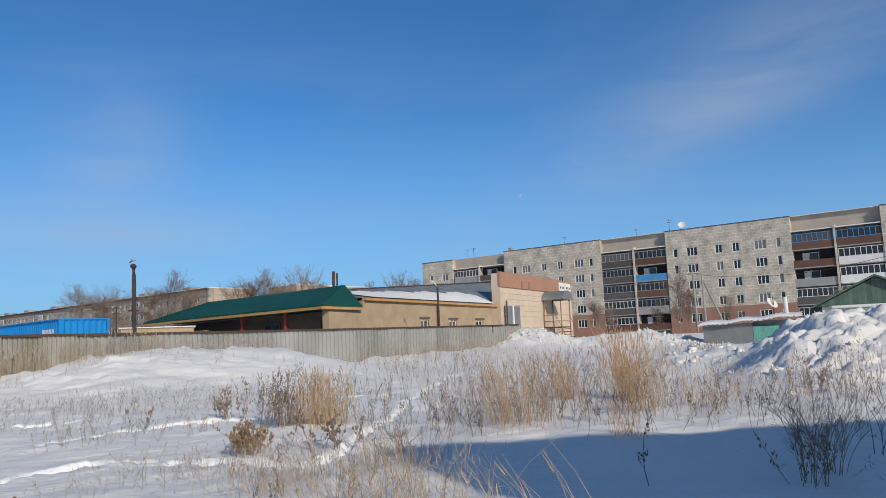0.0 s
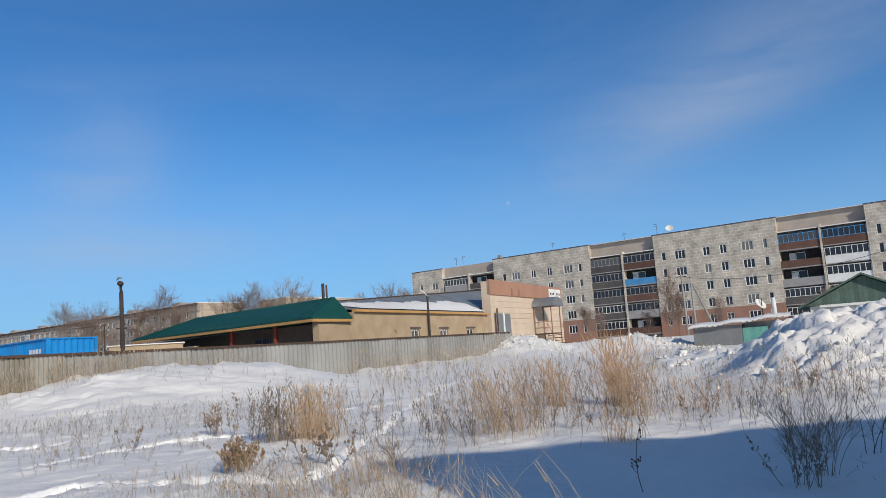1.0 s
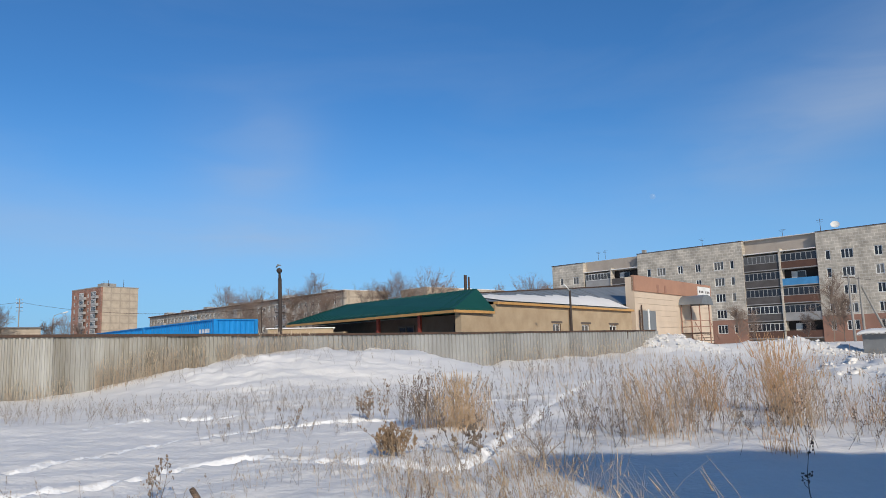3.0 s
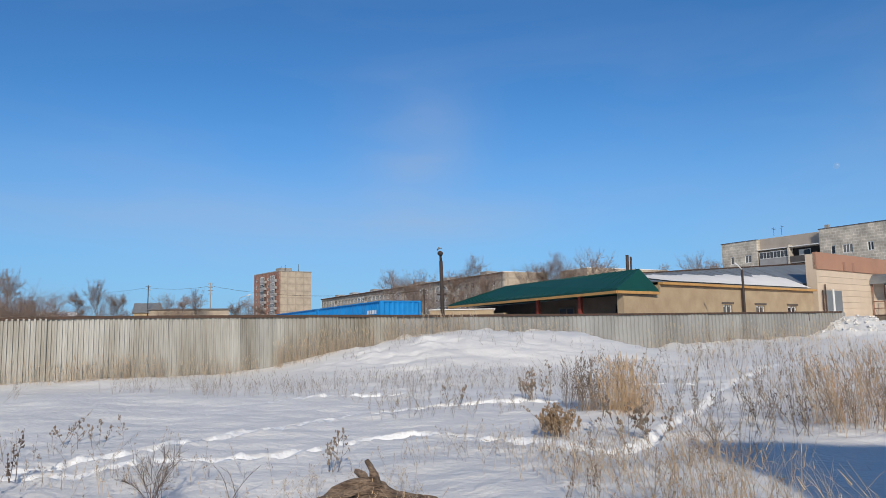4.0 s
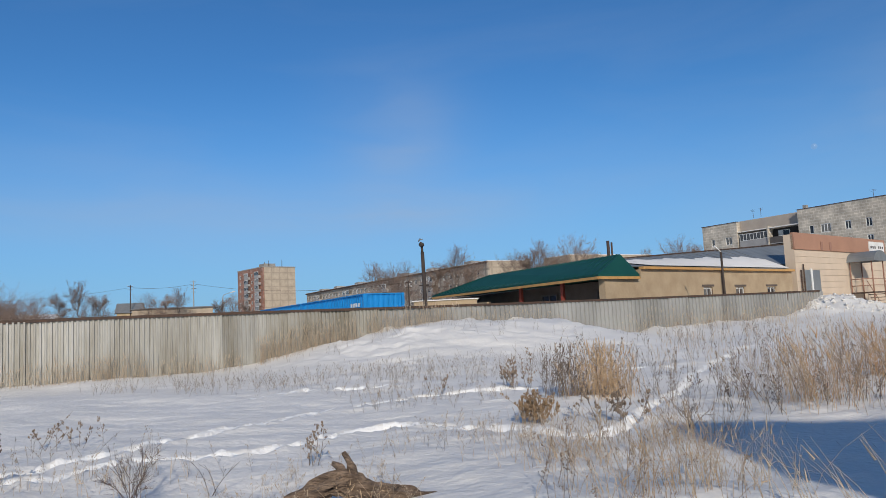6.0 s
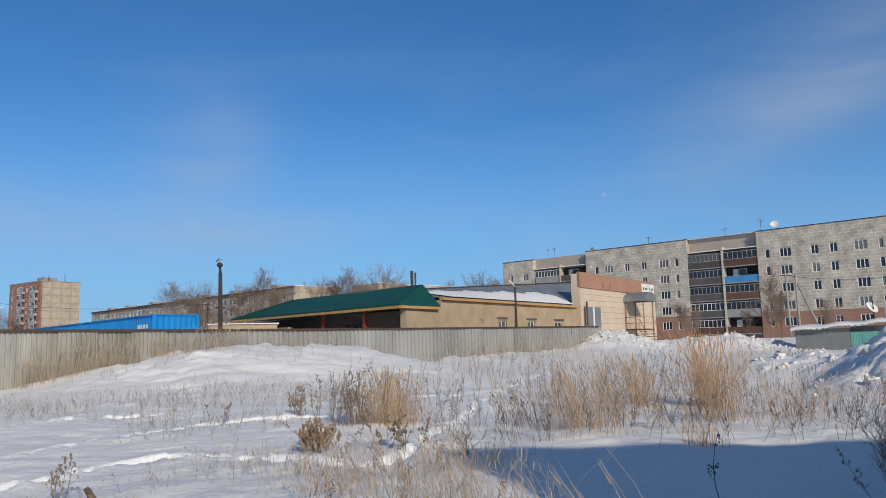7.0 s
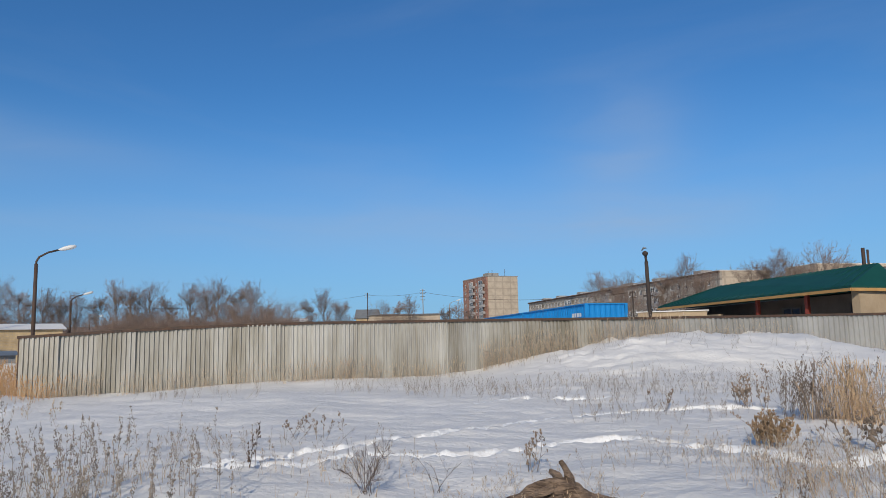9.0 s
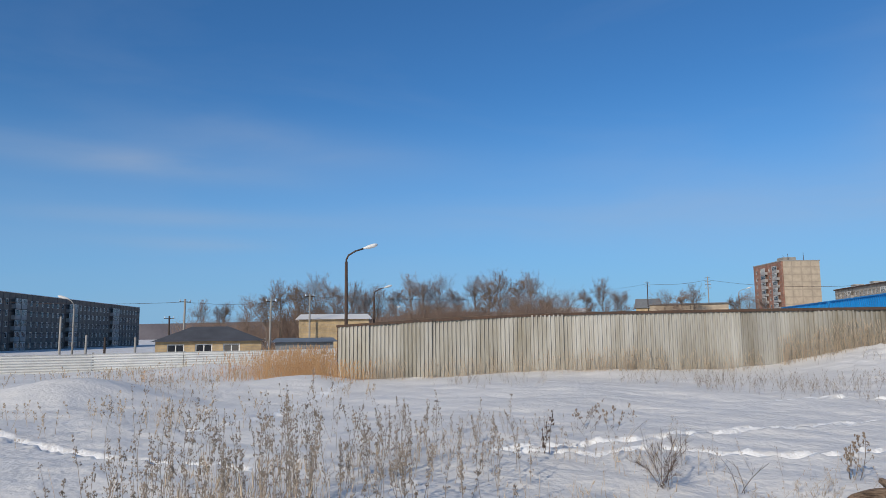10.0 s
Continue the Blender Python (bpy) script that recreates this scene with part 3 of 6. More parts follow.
        part("bay_head", box_mesh("bay_head", APT_PLAIN, (u0, u1, 1.0, 1.296, 15.1, 16.99 if u0 < 20 else 17.19)), a)
        part("awning", box_mesh("awning", SNOW, (u0 + 0.1, u1 - 0.1, 0.05, 1.29, 14.93, 15.06)), a, label="snow-covered loggia awning")
    for u in (45.5, 74.5, 15.5):
        part("pier", box_mesh("pier", APT_WALL, (u, u + 0.25, -0.05, 1.3, 0.6, 15.4)), a)
    part("end_wall", box_mesh("end_wall", APT_WALL, (88.2, 90.2, 2.0, 12.0, 0.6, 15.6)), a)
    part("roof", box_mesh("roof", SNOW, (21.3, 88.1, 0.45, 12.9, 17.2, 17.26), (2.5, 21.2, 1.4, 12.9, 17.0, 17.06)), a, label="flat roof under thin snow")
    part("satellite_dish", dish_mesh(0.6), a, pose(53.6, 0.8, 18.0, 60, 0, 20), "round white satellite dish")
    for u, h in ((51.5, 2.0), (14.0, 1.6), (33.0, 1.4), (86.0, 3.6), (46.0, 1.2), (12.5, 1.5)):
        part("antenna", mesh("antenna", *joined([tube([(0, 0, 0), (0, 0, h)], [0.035, 0.03], 5), tube([(-0.5, 0, h * 0.9), (0.5, 0, h * 0.9)], [0.02, 0.02], 4), tube([(-0.35, 0, h * 0.75), (0.35, 0, h * 0.75)], [0.02, 0.02], 4)]), DARK_STEEL), a, pose(u, 1.0, 17.25))
    for u in (84.0, 85.5, 22.0):
        part("vent", box_mesh("vent", CONCRETE, (-0.3, 0.3, -0.3, 0.3, 0, 0.7)), a, pose(u, 1.2, 17.25))
    return a


def dish_mesh(r):
    v, f = [(0, 0, 0)], []
    rings, seg = 4, 18
    for i in range(1, rings + 1):
        q = r * i / rings
        for k in range(seg):
            w = 2 * math.pi * k / seg
            v.append((q * math.cos(w), q * math.sin(w), 0.3 * q * q / r))
    for k in range(seg):
        f.append((0, 1 + k, 1 + (k + 1) % seg))
    for i in range(rings - 1):
        for k in range(seg):
            a, b = 1 + i * seg, 1 + (i + 1) * seg
            f.append((a + k, b + k, b + (k + 1) % seg, a + (k + 1) % seg))
    n = len(v)
    v += [(x, y, z - 0.03) for x, y, z in v]
    f += [tuple(n + i for i in reversed(q)) for q in f]
    return mesh("satellite_dish", v, f, WHITE, True)


def slab_block(name, label, m, length, deep, z0, roof, wall_mat, storey, floors, step, win=(1.4, 1.4), balconies=(), end_mat=None, low=0.0):
    """A plain panel block with a grid of windows in its long front."""
    a = thing(name, m, label, "building")
    holes, spots = [], []
    top = roof - 1.0 - storey
    n = int((length - 2) // step)
    for k in range(n):
        u = 1.4 + k * step
        for i in range(floors):
            z = top - i * storey + 0.75
            if k in balconies:
                spots.append((u, z, "b"))
            else:
                holes.append((u, u + win[0], z, z + win[1]))
                spots.append((u, z, "w"))
    part("wall", mesh("wall", *holed_wall(0, length, z0, roof, holes, 0.6), wall_mat), a)
    part("body", box_mesh("body", end_mat or wall_mat, (0.02, length - 0.02, 0.62, deep, z0, roof - 0.01)), a)
    part("roof", box_mesh("roof", SNOW, (-0.1, length + 0.1, -0.1, deep + 0.1, roof, roof + 0.14)), a, label="flat snowy roof")
    for u, z, kind in spots:
        if kind == "w":
            add_window(a, u, z, win[0], win[1], 0.0, 2, sill=False)
        else:
            b = part("balcony", box_mesh("balcony", BALC_GREY, (0, step - 0.5, -1.0, 0.0, -0.9, 0.15)), a, pose(u - 0.3, -0.01, z))
            gl = part("glazing", box_mesh("glazing", WHITE, *[(c * (step - 0.6) / 4, c * (step - 0.6) / 4 + 0.1, -0.98, -0.9, 0.15, 1.5) for c in range(5)], (0, step - 0.5, -0.98, -0.9, 1.45, 1.55)), b)
            part("pane", box_mesh("pane", GLASS, (0.05, step - 0.6, -0.95, -0.92, 0.15, 1.45)), gl)
    return a


apartment_house()

long_block = slab_block("panel_block", "long five-storey beige panel block behind leafless trees", pose(-52.6 - 0.772 * 132, 162.7 + 0.636 * 132, 0, 0, 0, -39.5), 132, 12.5, 0.8, 15.6, PANEL_GREY, 2.75, 5, 3.3, balconies=(3, 4, 12, 13, 21, 22, 30, 31), end_mat=PANEL_BEIGE)
part("eave_coping", box_mesh("eave_coping", DARK_STEEL, (-0.15, 132.15, -0.5, -0.01, 15.15, 15.59)), long_block, label="dark eave coping")
for u in (8, 24, 44, 63, 80, 97, 118):
    part("roof_hatch", box_mesh("roof_hatch", CONCRETE, (-1.6, 1.6, 3, 6, 0, 1.1)), long_block, pose(u, 0, 15.75))
slab_block("panel_block", "beige panel block end beyond the green roof", pose(-49.5, 206, 0, 0, 0, -39.5), 12, 30, 0.8, 18.6, PANEL_BEIGE, 2.75, 5, 3.3)
slab_block("panel_block", "five-storey panel block beyond the white fence, shade put into its wall colour", pose(-164.0, -23.7, -2.1, 0, 0, 155.5), 147, 12.5, -1.5, 15.3, SHADE_DARK_PANEL, 2.7, 5, 3.2, balconies=(5, 6, 15, 16, 25, 26, 36, 37))


def tower_block():
    """Nine storeys: a brick front with loggias and a blank panel end wall."""
    a = thing("tower_block", pose(-175 - 0.868 * 25, 247 + 0.497 * 25, 0, 0, 0, -29.8), "nine-storey beige tower block with red brick loggia front", "building")
    storey, roof = 2.82, 27.6
    holes, wins, bal = [], [], []
    for i in range(9):
        z = roof - 1.3 - storey * (i + 1)
        for u, w in ((2.0, 1.3), (6.2, 1.5), (13.6, 1.5), (16.4, 1.3)):
            holes.append((u, u + w, z + 0.8, z + 2.2))
            wins.append((u, z + 0.8, w))
        bal += [(8.9, z), (19.0, z)]
    part("wall", mesh("wall", *holed_wall(0, 24.9, 0, roof, holes, 0.6), RED_BRICK), a, label="red brick front")
    part("body", box_mesh("body", PANEL_BEIGE, (0.02, 25, 0.62, 14.4, 0, roof - 0.02)), a, label="beige panel end wall")
    part("roof", box_mesh("roof", CONCRETE, (-0.15, 25.15, -0.15, 14.55, roof, roof + 0.35)), a)
    part("lift_house", box_mesh("lift_house", CONCRETE, (13, 18, 4, 9, roof + 0.35, roof + 2.2)), a)
    for u, y in ((20, 5), (14, 6), (24, 9)):
        part("antenna", tube_mesh("antenna", DARK_STEEL, [(0, 0, 0), (0, 0, 3.0)], [0.12, 0.08], 5), a, pose(u, y, roof + 0.35))
    for u, z, w in wins:
        add_window(a, u, z, w, 1.4, 0.0, 2, sill=False)
    for u, z in bal:
        b = part("balcony", box_mesh("balcony", BALC_GREY, (0, 3.9, -1.1, 0, 0, 1.05)), a, pose(u, -0.01, z))
        gl = part("glazing", box_mesh("glazing", WHITE, *[(c * 0.95, c * 0.95 + 0.1, -1.08, -1.0, 1.05, 2.5) for c in range(5)], (0, 3.9, -1.08, -1.0, 2.45, 2.6)), b)
        part("pane", box_mesh("pane", GLASS, (0.05, 3.85, -1.05, -1.02, 1.05, 2.45)), gl)


tower_block()


def brown_building():
    """The low plastered building with a hipped green roof over its porch."""
    th = math.degrees(math.atan2(18.0, 9.94))
    a = thing("plastered_house", pose(-6.04, 37.5, 0, 0, 0, th), "single-storey tan plastered building with green hipped metal roof and open porch", "building")
    # local x runs along the sunlit wall, away from the viewer; local y goes in
    holes = [(9.2, 10.2, 2.15, 2.97), (12.9, 14.0, 2.15, 2.95), (16.9, 18.1, 2.15, 2.95)]
    part("wall", mesh("wall", *holed_wall(3.1, 20.5, 0.2, 3.98, holes, 0.5, back=0.3), PLASTER), a)
    part("wall", box_mesh("wall", PLASTER, (0.0, 3.096, 0.0, 0.4, 0.2, 3.5)), a)
    part("body", box_mesh("body", PLASTER, (6.2, 20.5, 0.504, 9.0, 0.2, 3.97)), a)
    for u0, u1, z0, z1 in holes:
        add_window(a, u0, z0, u1 - u0, z1 - z0, 0.02, 2, sill=False)
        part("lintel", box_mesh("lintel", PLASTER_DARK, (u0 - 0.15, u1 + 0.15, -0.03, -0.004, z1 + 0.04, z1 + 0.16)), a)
        part("window_grille", box_mesh("window_grille", DARK_STEEL, *[(u0 + k * 0.22, u0 + k * 0.22 + 0.02, -0.035, -0.012, z0, z1) for k in range(1, 5)]), a)
    part("eave_trim", box_mesh("eave_trim", ORANGE_TRIM, (3.1, 20.6, -0.22, 0.1, 3.984, 4.12)), a, label="ochre painted eave board")
    part("drainpipe", tube_mesh("drainpipe", DARK_STEEL, [(11.2, -0.12, 0.6), (11.2, -0.12, 4.0)], [0.05, 0.05]), a)
    part("wall_box", box_mesh("wall_box", DARK_STEEL, (20.0, 20.45, -0.25, -0.004, 1.0, 2.4)), a)

    def rise(u):
        return 4.72 + 0.073 * (u - 3.1)

    v, f = [], []
    for k in range(31):
        u = 3.1 + 26.4 * k / 30
        y = -0.1 if u < 20.7 else 0.95
        v += [(u, y, 4.125 + (y + 0.1) / 4.1 * (rise(u) - 4.125)), (u, 4.0, rise(u)), (u, 4.1, 4.125), (u, y, 4.125)]
    for k in range(30):
        b = 4 * k
        f += [(b, b + 4, b + 5, b + 1), (b + 1, b + 5, b + 6, b + 2), (b + 2, b + 6, b + 7, b + 3), (b + 3, b + 7, b + 4, b)]
    f += [(0, 1, 2, 3), (123, 122, 121, 120)]
    part("sheet_roof", mesh("sheet_roof", v, f, GREY_METAL), a, label="grey sheet roof patched with snow")
    part("ridge_cap", mesh("ridge_cap", *tube([(3.2, 3.98, rise(3.2) + 0.02), (29.4, 3.98, rise(29.4) + 0.02)], [0.06, 0.06], 6), DARK_STEEL), a, label="dark ridge cap")
    for k in range(16):
        u = 4.0 + k * 1.05
        part("roof_seam", mesh("roof_seam", *tube([(u, 1.9, 4.125 + 2.0 / 4.1 * (rise(u) - 4.125) + 0.02), (u, 3.95, rise(u) + 0.02)], [0.02, 0.02], 4), GREY_METAL), a)
    sv, sf = [], []
    n, k = 36, 8
    for i in range(n + 1):
        for j in range(k + 1):
            u, t = 4.2 + 16.1 * i / n, j / k
            lim = 0.56 - 0.12 * i / n + 0.05 * math.sin(i * 0.7) + 0.04 * math.sin(i * 1.9)
            y = 0.0 + 4.0 * t * lim
            rz = 4.125 + (y + 0.1) / 4.1 * (rise(u) - 4.125)
            edge = min(i, n - i, 3) / 3 * math.sin(math.pi * min(1, 0.25 + 0.75 * (1 - t)))
            sv.append((u, y, rz + 0.07 + 0.16 * edge))
    for i in range(n):
        for j in range(k):
            q = i * (k + 1) + j
            sf.append((q, q + k + 1, q + k + 2, q + 1))
    part("roof_snow", mesh("roof_snow", sv, sf, SNOW, True), a, label="patch of snow on the sheet roof")
    # porch and hipped roof
    h = Matrix(a.matrix_basis).inverted()
    C, R, L, P, Q = [h @ Vector(p) for p in ((-6.25, 36.9, 3.68), (-4.55, 39.75, 3.68), (-20.9, 50.5, 3.68), (-5.62, 40.75, 4.92), (-15.7, 48.2, 4.75))]
    B = h @ Vector((-16.0, 55.5, 3.68))
    lo = Vector((0, 0, -0.12))
    v = [C, R, P, Q, L, B, C + lo, R + lo, L + lo, B + lo]
    part("hipped_roof", mesh("hipped_roof", v, [(0, 1, 2), (0, 2, 3, 4), (4, 3, 5), (5, 3, 2, 1), (0, 6, 7, 1), (4, 8, 6, 0), (5, 9, 8, 4), (1, 7, 9, 5), (6, 8, 9, 7)], GREEN_ROOF), a, label="dark green metal hipped roof")
    for p, q in ((C, L), (C, R)):
        d = (q - p).normalized()
        s = Vector((0, 0, 1)).cross(d) * 0.05
        v = [p + s + lo * 0.9, q + s + lo * 0.9, q - s + lo * 0.9, p - s + lo * 0.9]
        v += [w + Vector((0, 0, -0.14)) for w in v]
        part("eave_board", mesh("eave_board", v, [(0, 1, 2, 3), (7, 6, 5, 4), (0, 4, 5, 1), (1, 5, 6, 2), (2, 6, 7, 3), (3, 7, 4, 0)], ORANGE_TRIM), a, label="ochre eave board")
    run = (L - C).normalized()
    inn = Vector((run.y, -run.x, 0))
    for k in range(24):
        t0 = C.lerp(L, (k + 0.5) / 24)
        t1 = P.lerp(Q, (k + 0.5) / 24)
        up = Vector((0, 0, 0.02))
        part("roof_rib", mesh("roof_rib", *tube([t0 + up, t1 + up], [0.025, 0.025], 4), GREEN_ROOF), a)
    # darker than the sunlit plaster: the porch's shade is in its colour
    part("porch_wall", box_mesh("porch_wall", PLASTER_DARK, (0.004, 20, -0.15, 0.15, 0, 3.5)), a, Matrix.Translation(Vector((C.x, C.y, 0)) + inn * 2.7 + run * 1.1) @ Matrix.Rotation(math.atan2(run.y, run.x), 4, "Z"), "porch back wall with shade put into its dark colour")
    for frac, mt in ((0.19, RED_POST), (0.407, RED_POST)):
        c = C.lerp(L, frac)
        part("porch_post", box_mesh("porch_post", mt, (-0.09, 0.09, -0.09, 0.09, 0.2, 3.5)), a, pose(c.x + inn.x * 0.45, c.y + inn.y * 0.45, 0))
    c = C.lerp(L, 0.80)
    part("porch_corner", box_mesh("porch_corner", PLASTER, (-4.0, 4.0, 0, 0.3, 0, 2.85)), a, Matrix.Translation((c.x + inn.x * 0.5, c.y + inn.y * 0.5, 0)) @ Matrix.Rotation(math.atan2(run.y, run.x), 4, "Z"), "low tan plastered wall")
    for frac in (0.17, 0.45):
        c = C.lerp(L, frac)
        win = add_window(a, c.x + 0.9, 1.5, 1.7, 1.3, 0, 2, math.degrees(math.atan2(run.y, run.x)) + 180, BALC_DARK, False)
        win.location = (c.x + inn.x * 2.45, c.y + inn.y * 2.45, 1.75)
    part("stove_pipe", tube_mesh("stove_pipe", DARK_STEEL, [(0, 0, 0), (0, 0, 1.65)], [0.09, 0.09], 10), a, Matrix.Translation(h @ Vector((-6.6, 43.2, 4.3))), "black metal stove pipe")
    part("stove_pipe", tube_mesh("stove_pipe", DARK_STEEL, [(0, 0, 0), (0, 0, 1.55)], [0.055, 0.055], 10), a, Matrix.Translation(h @ Vector((-6.41, 43.32, 4.3))), "black metal stove pipe")
    return a


brown_building()


def shop():
    """Cream sided shop with a terracotta fascia, a sign, a barrel canopy and steps."""
    th = math.degrees(math.atan2(14.5, 8.0))
    a = thing("shop_building", pose(4.2, 55.8, 0, 0, 0, th), "cream sided shop with terracotta fascia and barrel-roofed entrance steps", "building")
    L = 16.4
    part("body", box_mesh("body", PINK_SIDING, (0, L, 0.06, 0.7, 0.6, 6.6)), a)
    for i in range(10):
        z = 1.1 + i * 0.44
        part("siding_panel", box_mesh("siding_panel", PINK_SIDING, (0.0, L, 0.0, 0.055, z, z + 0.425)), a)
    part("plinth", box_mesh("plinth", APT_BASE, (-0.03, L + 0.03, -0.04, 0.055, 0.4, 1.09)), a)
    v = [(0, -0.05, 5.55), (L, -0.05, 5.55), (L, -0.05, 6.72), (0, -0.05, 6.72), (0, 0.2, 5.55), (L, 0.2, 5.55), (L, 0.2, 6.72), (0, 0.2, 6.72)]
    part("fascia", mesh("fascia", v, [(0, 1, 2, 3), (5, 4, 7, 6), (3, 2, 6, 7), (1, 5, 6, 2), (4, 0, 3, 7), (0, 4, 5, 1)], TERRACOTTA), a, label="terracotta painted fascia")
    for u in (4.1, 5.6):
        part("fascia_vent", box_mesh("fascia_vent", APT_BASE, (u, u + 0.35, -0.08, -0.054, 5.6, 6.2)), a)
    s = part("sign_board", box_mesh("sign_board", WHITE, (12.9, 15.9, -0.14, -0.06, 5.5, 6.5)), a, label="white sign board with illegible dark lettering")
    bars = [(13.1 + k * 0.4, 13.35 + k * 0.4, -0.152, -0.144, 5.95, 6.15) for k in range(3)] + [(14.7 + k * 0.38, 14.92 + k * 0.38, -0.152, -0.144, 5.95, 6.15) for k in range(3)]
    part("lettering", box_mesh("lettering", BALC_DARK, *bars, (13.2, 13.9, -0.152, -0.144, 5.66, 5.76), (14.8, 15.5, -0.152, -0.144, 5.66, 5.76)), s)
    # double metal door standing open
    part("door", box_mesh("door", GREY_METAL, (1.1, 2.0, -0.09, -0.004, 1.3, 4.1)), a, label="grey metal door leaf")
    part("door", box_mesh("door", GREY_METAL, (2.3, 3.5, -0.09, -0.004, 1.3, 4.1)), a, label="grey metal door leaf")
    part("door_jamb", box_mesh("door_jamb", WHITE, (2.04, 2.26, -0.12, -0.004, 1.2, 4.2)), a)
    for u in (0.5, 0.9):
        part("pipe", tube_mesh("pipe", DARK_STEEL, [(u, -0.12, 0.6), (u, -0.12, 3.6 + u)], [0.05, 0.05]), a)
    # porch
    x0, x1, d = 8.7, 11.0, 1.7
    part("platform", box_mesh("platform", DARK_STEEL, (x0, x1, -d, -0.05, 2.32, 2.42)), a)
    for u in (x0 + 0.05, x1 - 0.05):
        for y in (-d + 0.05, -0.12):
            part("porch_post", tube_mesh("porch_post", APT_BASE, [(u, y, 0.8), (u, y, 4.75)], [0.05, 0.05], 6), a, label="rust-red porch post")
    for z in (2.9, 3.4):
        for pts in ([(x0, -d, z), (x1, -d, z)], [(x0, -d, z), (x0, -0.1, z)]):
            part("handrail", tube_mesh("handrail", APT_BASE, pts, [0.03, 0.03], 6), a)
    v, f = [], []
    for k in range(13):
        w = math.pi * k / 12
        for y in (-d - 0.25, 0.0):
            v.append(((x0 + x1) / 2 - (x1 - x0 + 0.4) / 2 * math.cos(w), y, 4.72 + 0.8 * math.sin(w)))
    for k in range(12):
        f.append((2 * k, 2 * k + 1, 2 * k + 3, 2 * k + 2))
    f.append(tuple(range(0, 26, 2)))
    part("canopy", mesh("canopy", v, f, GREY_METAL, False), a, label="grey barrel-vaulted sheet canopy")
    for k in range(6):
        part("step", box_mesh("step", DARK_STEEL, (x1 + k * 0.32, x1 + k * 0.32 + 0.3, -d + 0.1, -0.4, 2.2 - k * 0.24, 2.25 - k * 0.24)), a)
    for y in (-d + 0.05, -0.4):
        part("stair_rail", tube_mesh("stair_rail", APT_BASE, [(x1, y, 3.3), (x1 + 2.0, y, 1.8)], [0.03, 0.03], 6), a)
    return a


shop()


def container(m, label):
    """A freight container with corrugated sides and corner posts."""
    a = thing("shipping_container", m, label, "container", "blue containers")
    L, W, H = 12.19, 2.44, 2.6
    part("roof", box_mesh("roof", BLUE, (0, L, 0, W, H - 0.06, H)), a)
    part("base", box_mesh("base", BLUE, (0, L, 0, W, 0, 0.16)), a)
    for x in (0, L - 0.16):
        for y in (0, W - 0.16):
            part("corner_post", box_mesh("corner_post", BLUE, (x, x + 0.16, y, y + 0.16, 0.16, H - 0.06)), a)
    for n, length, mm in (("side_panel", L - 0.32, pose(0.16, 0.05, 0)), ("side_panel", L - 0.32, pose(L - 0.16, W - 0.05, 0, 0, 0, 180)), ("end_panel", W - 0.32, pose(L - 0.05, 0.16, 0, 0, 0, 90)), ("end_panel", W - 0.32, pose(0.05, W - 0.16, 0, 0, 0, -90))):
        v, f, x, k = [], [], 0.0, 0
        prof = ((0.0, 0.0), (0.09, 0.0), (0.15, 0.045), (0.24, 0.045), (0.30, 0.0))
        while x < length:
            for px, py in prof[:-1]:
                if x + px <= length:
                    v += [(x + px, py, 0.16), (x + px, py, H - 0.06)]
            x += 0.3
        f = [(2 * i, 2 * i + 2, 2 * i + 3, 2 * i + 1) for i in range(len(v) // 2 - 1)]
        part(n, mesh(n, v, f, BLUE), a, mm)
    if "marking" in label:
        for k in range(4):
            part("marking", box_mesh("marking", WHITE, (10.0 + k * 0.4, 10.28 + k * 0.4, 0.035, 0.042, 1.9, 2.12)), a, label="white painted mark")
            part("marking", box_mesh("marking", WHITE, (10.2 + k * 0.35, 10.42 + k * 0.35, 0.035, 0.042, 1.5, 1.66)), a, label="white painted mark")
    return a


cx, cy, ct = -18.7, 35.3, math.degrees(math.atan2(-16.6, 18.7))
for k in range(2):
    o = Vector((cx, cy, 0)) - Vector((math.cos(radians(ct)), math.sin(radians(ct)), 0)) * 12.19 * (k + 1) - Vector((math.cos(radians(ct)), math.sin(radians(ct)), 0)) * 0.15 * k
    container(pose(o.x, o.y, 0.82, 0, 0, ct), "blue corrugated shipping container with white markings" if k == 0 else "blue corrugated shipping container in a row")

# low wall and hut between the containers and the house
yard_hut = thing("yard_hut", pose(-17.0, 38.2, 0, 0, 0, 20), "low beige hut with flat snowy roof", "hut")
part("wall", box_mesh("wall", PLASTER, (0, 3.6, 0, 3, 0.3, 2.9)), yard_hut)
part("roof", box_mesh("roof", SNOW, (-0.1, 3.7, -0.1, 3.1, 2.9, 2.95)), yard_hut)
part("door", box_mesh("door", DARK_STEEL, (2.7, 3.3, -0.05, -0.003, 0.4, 2.6)), yard_hut)


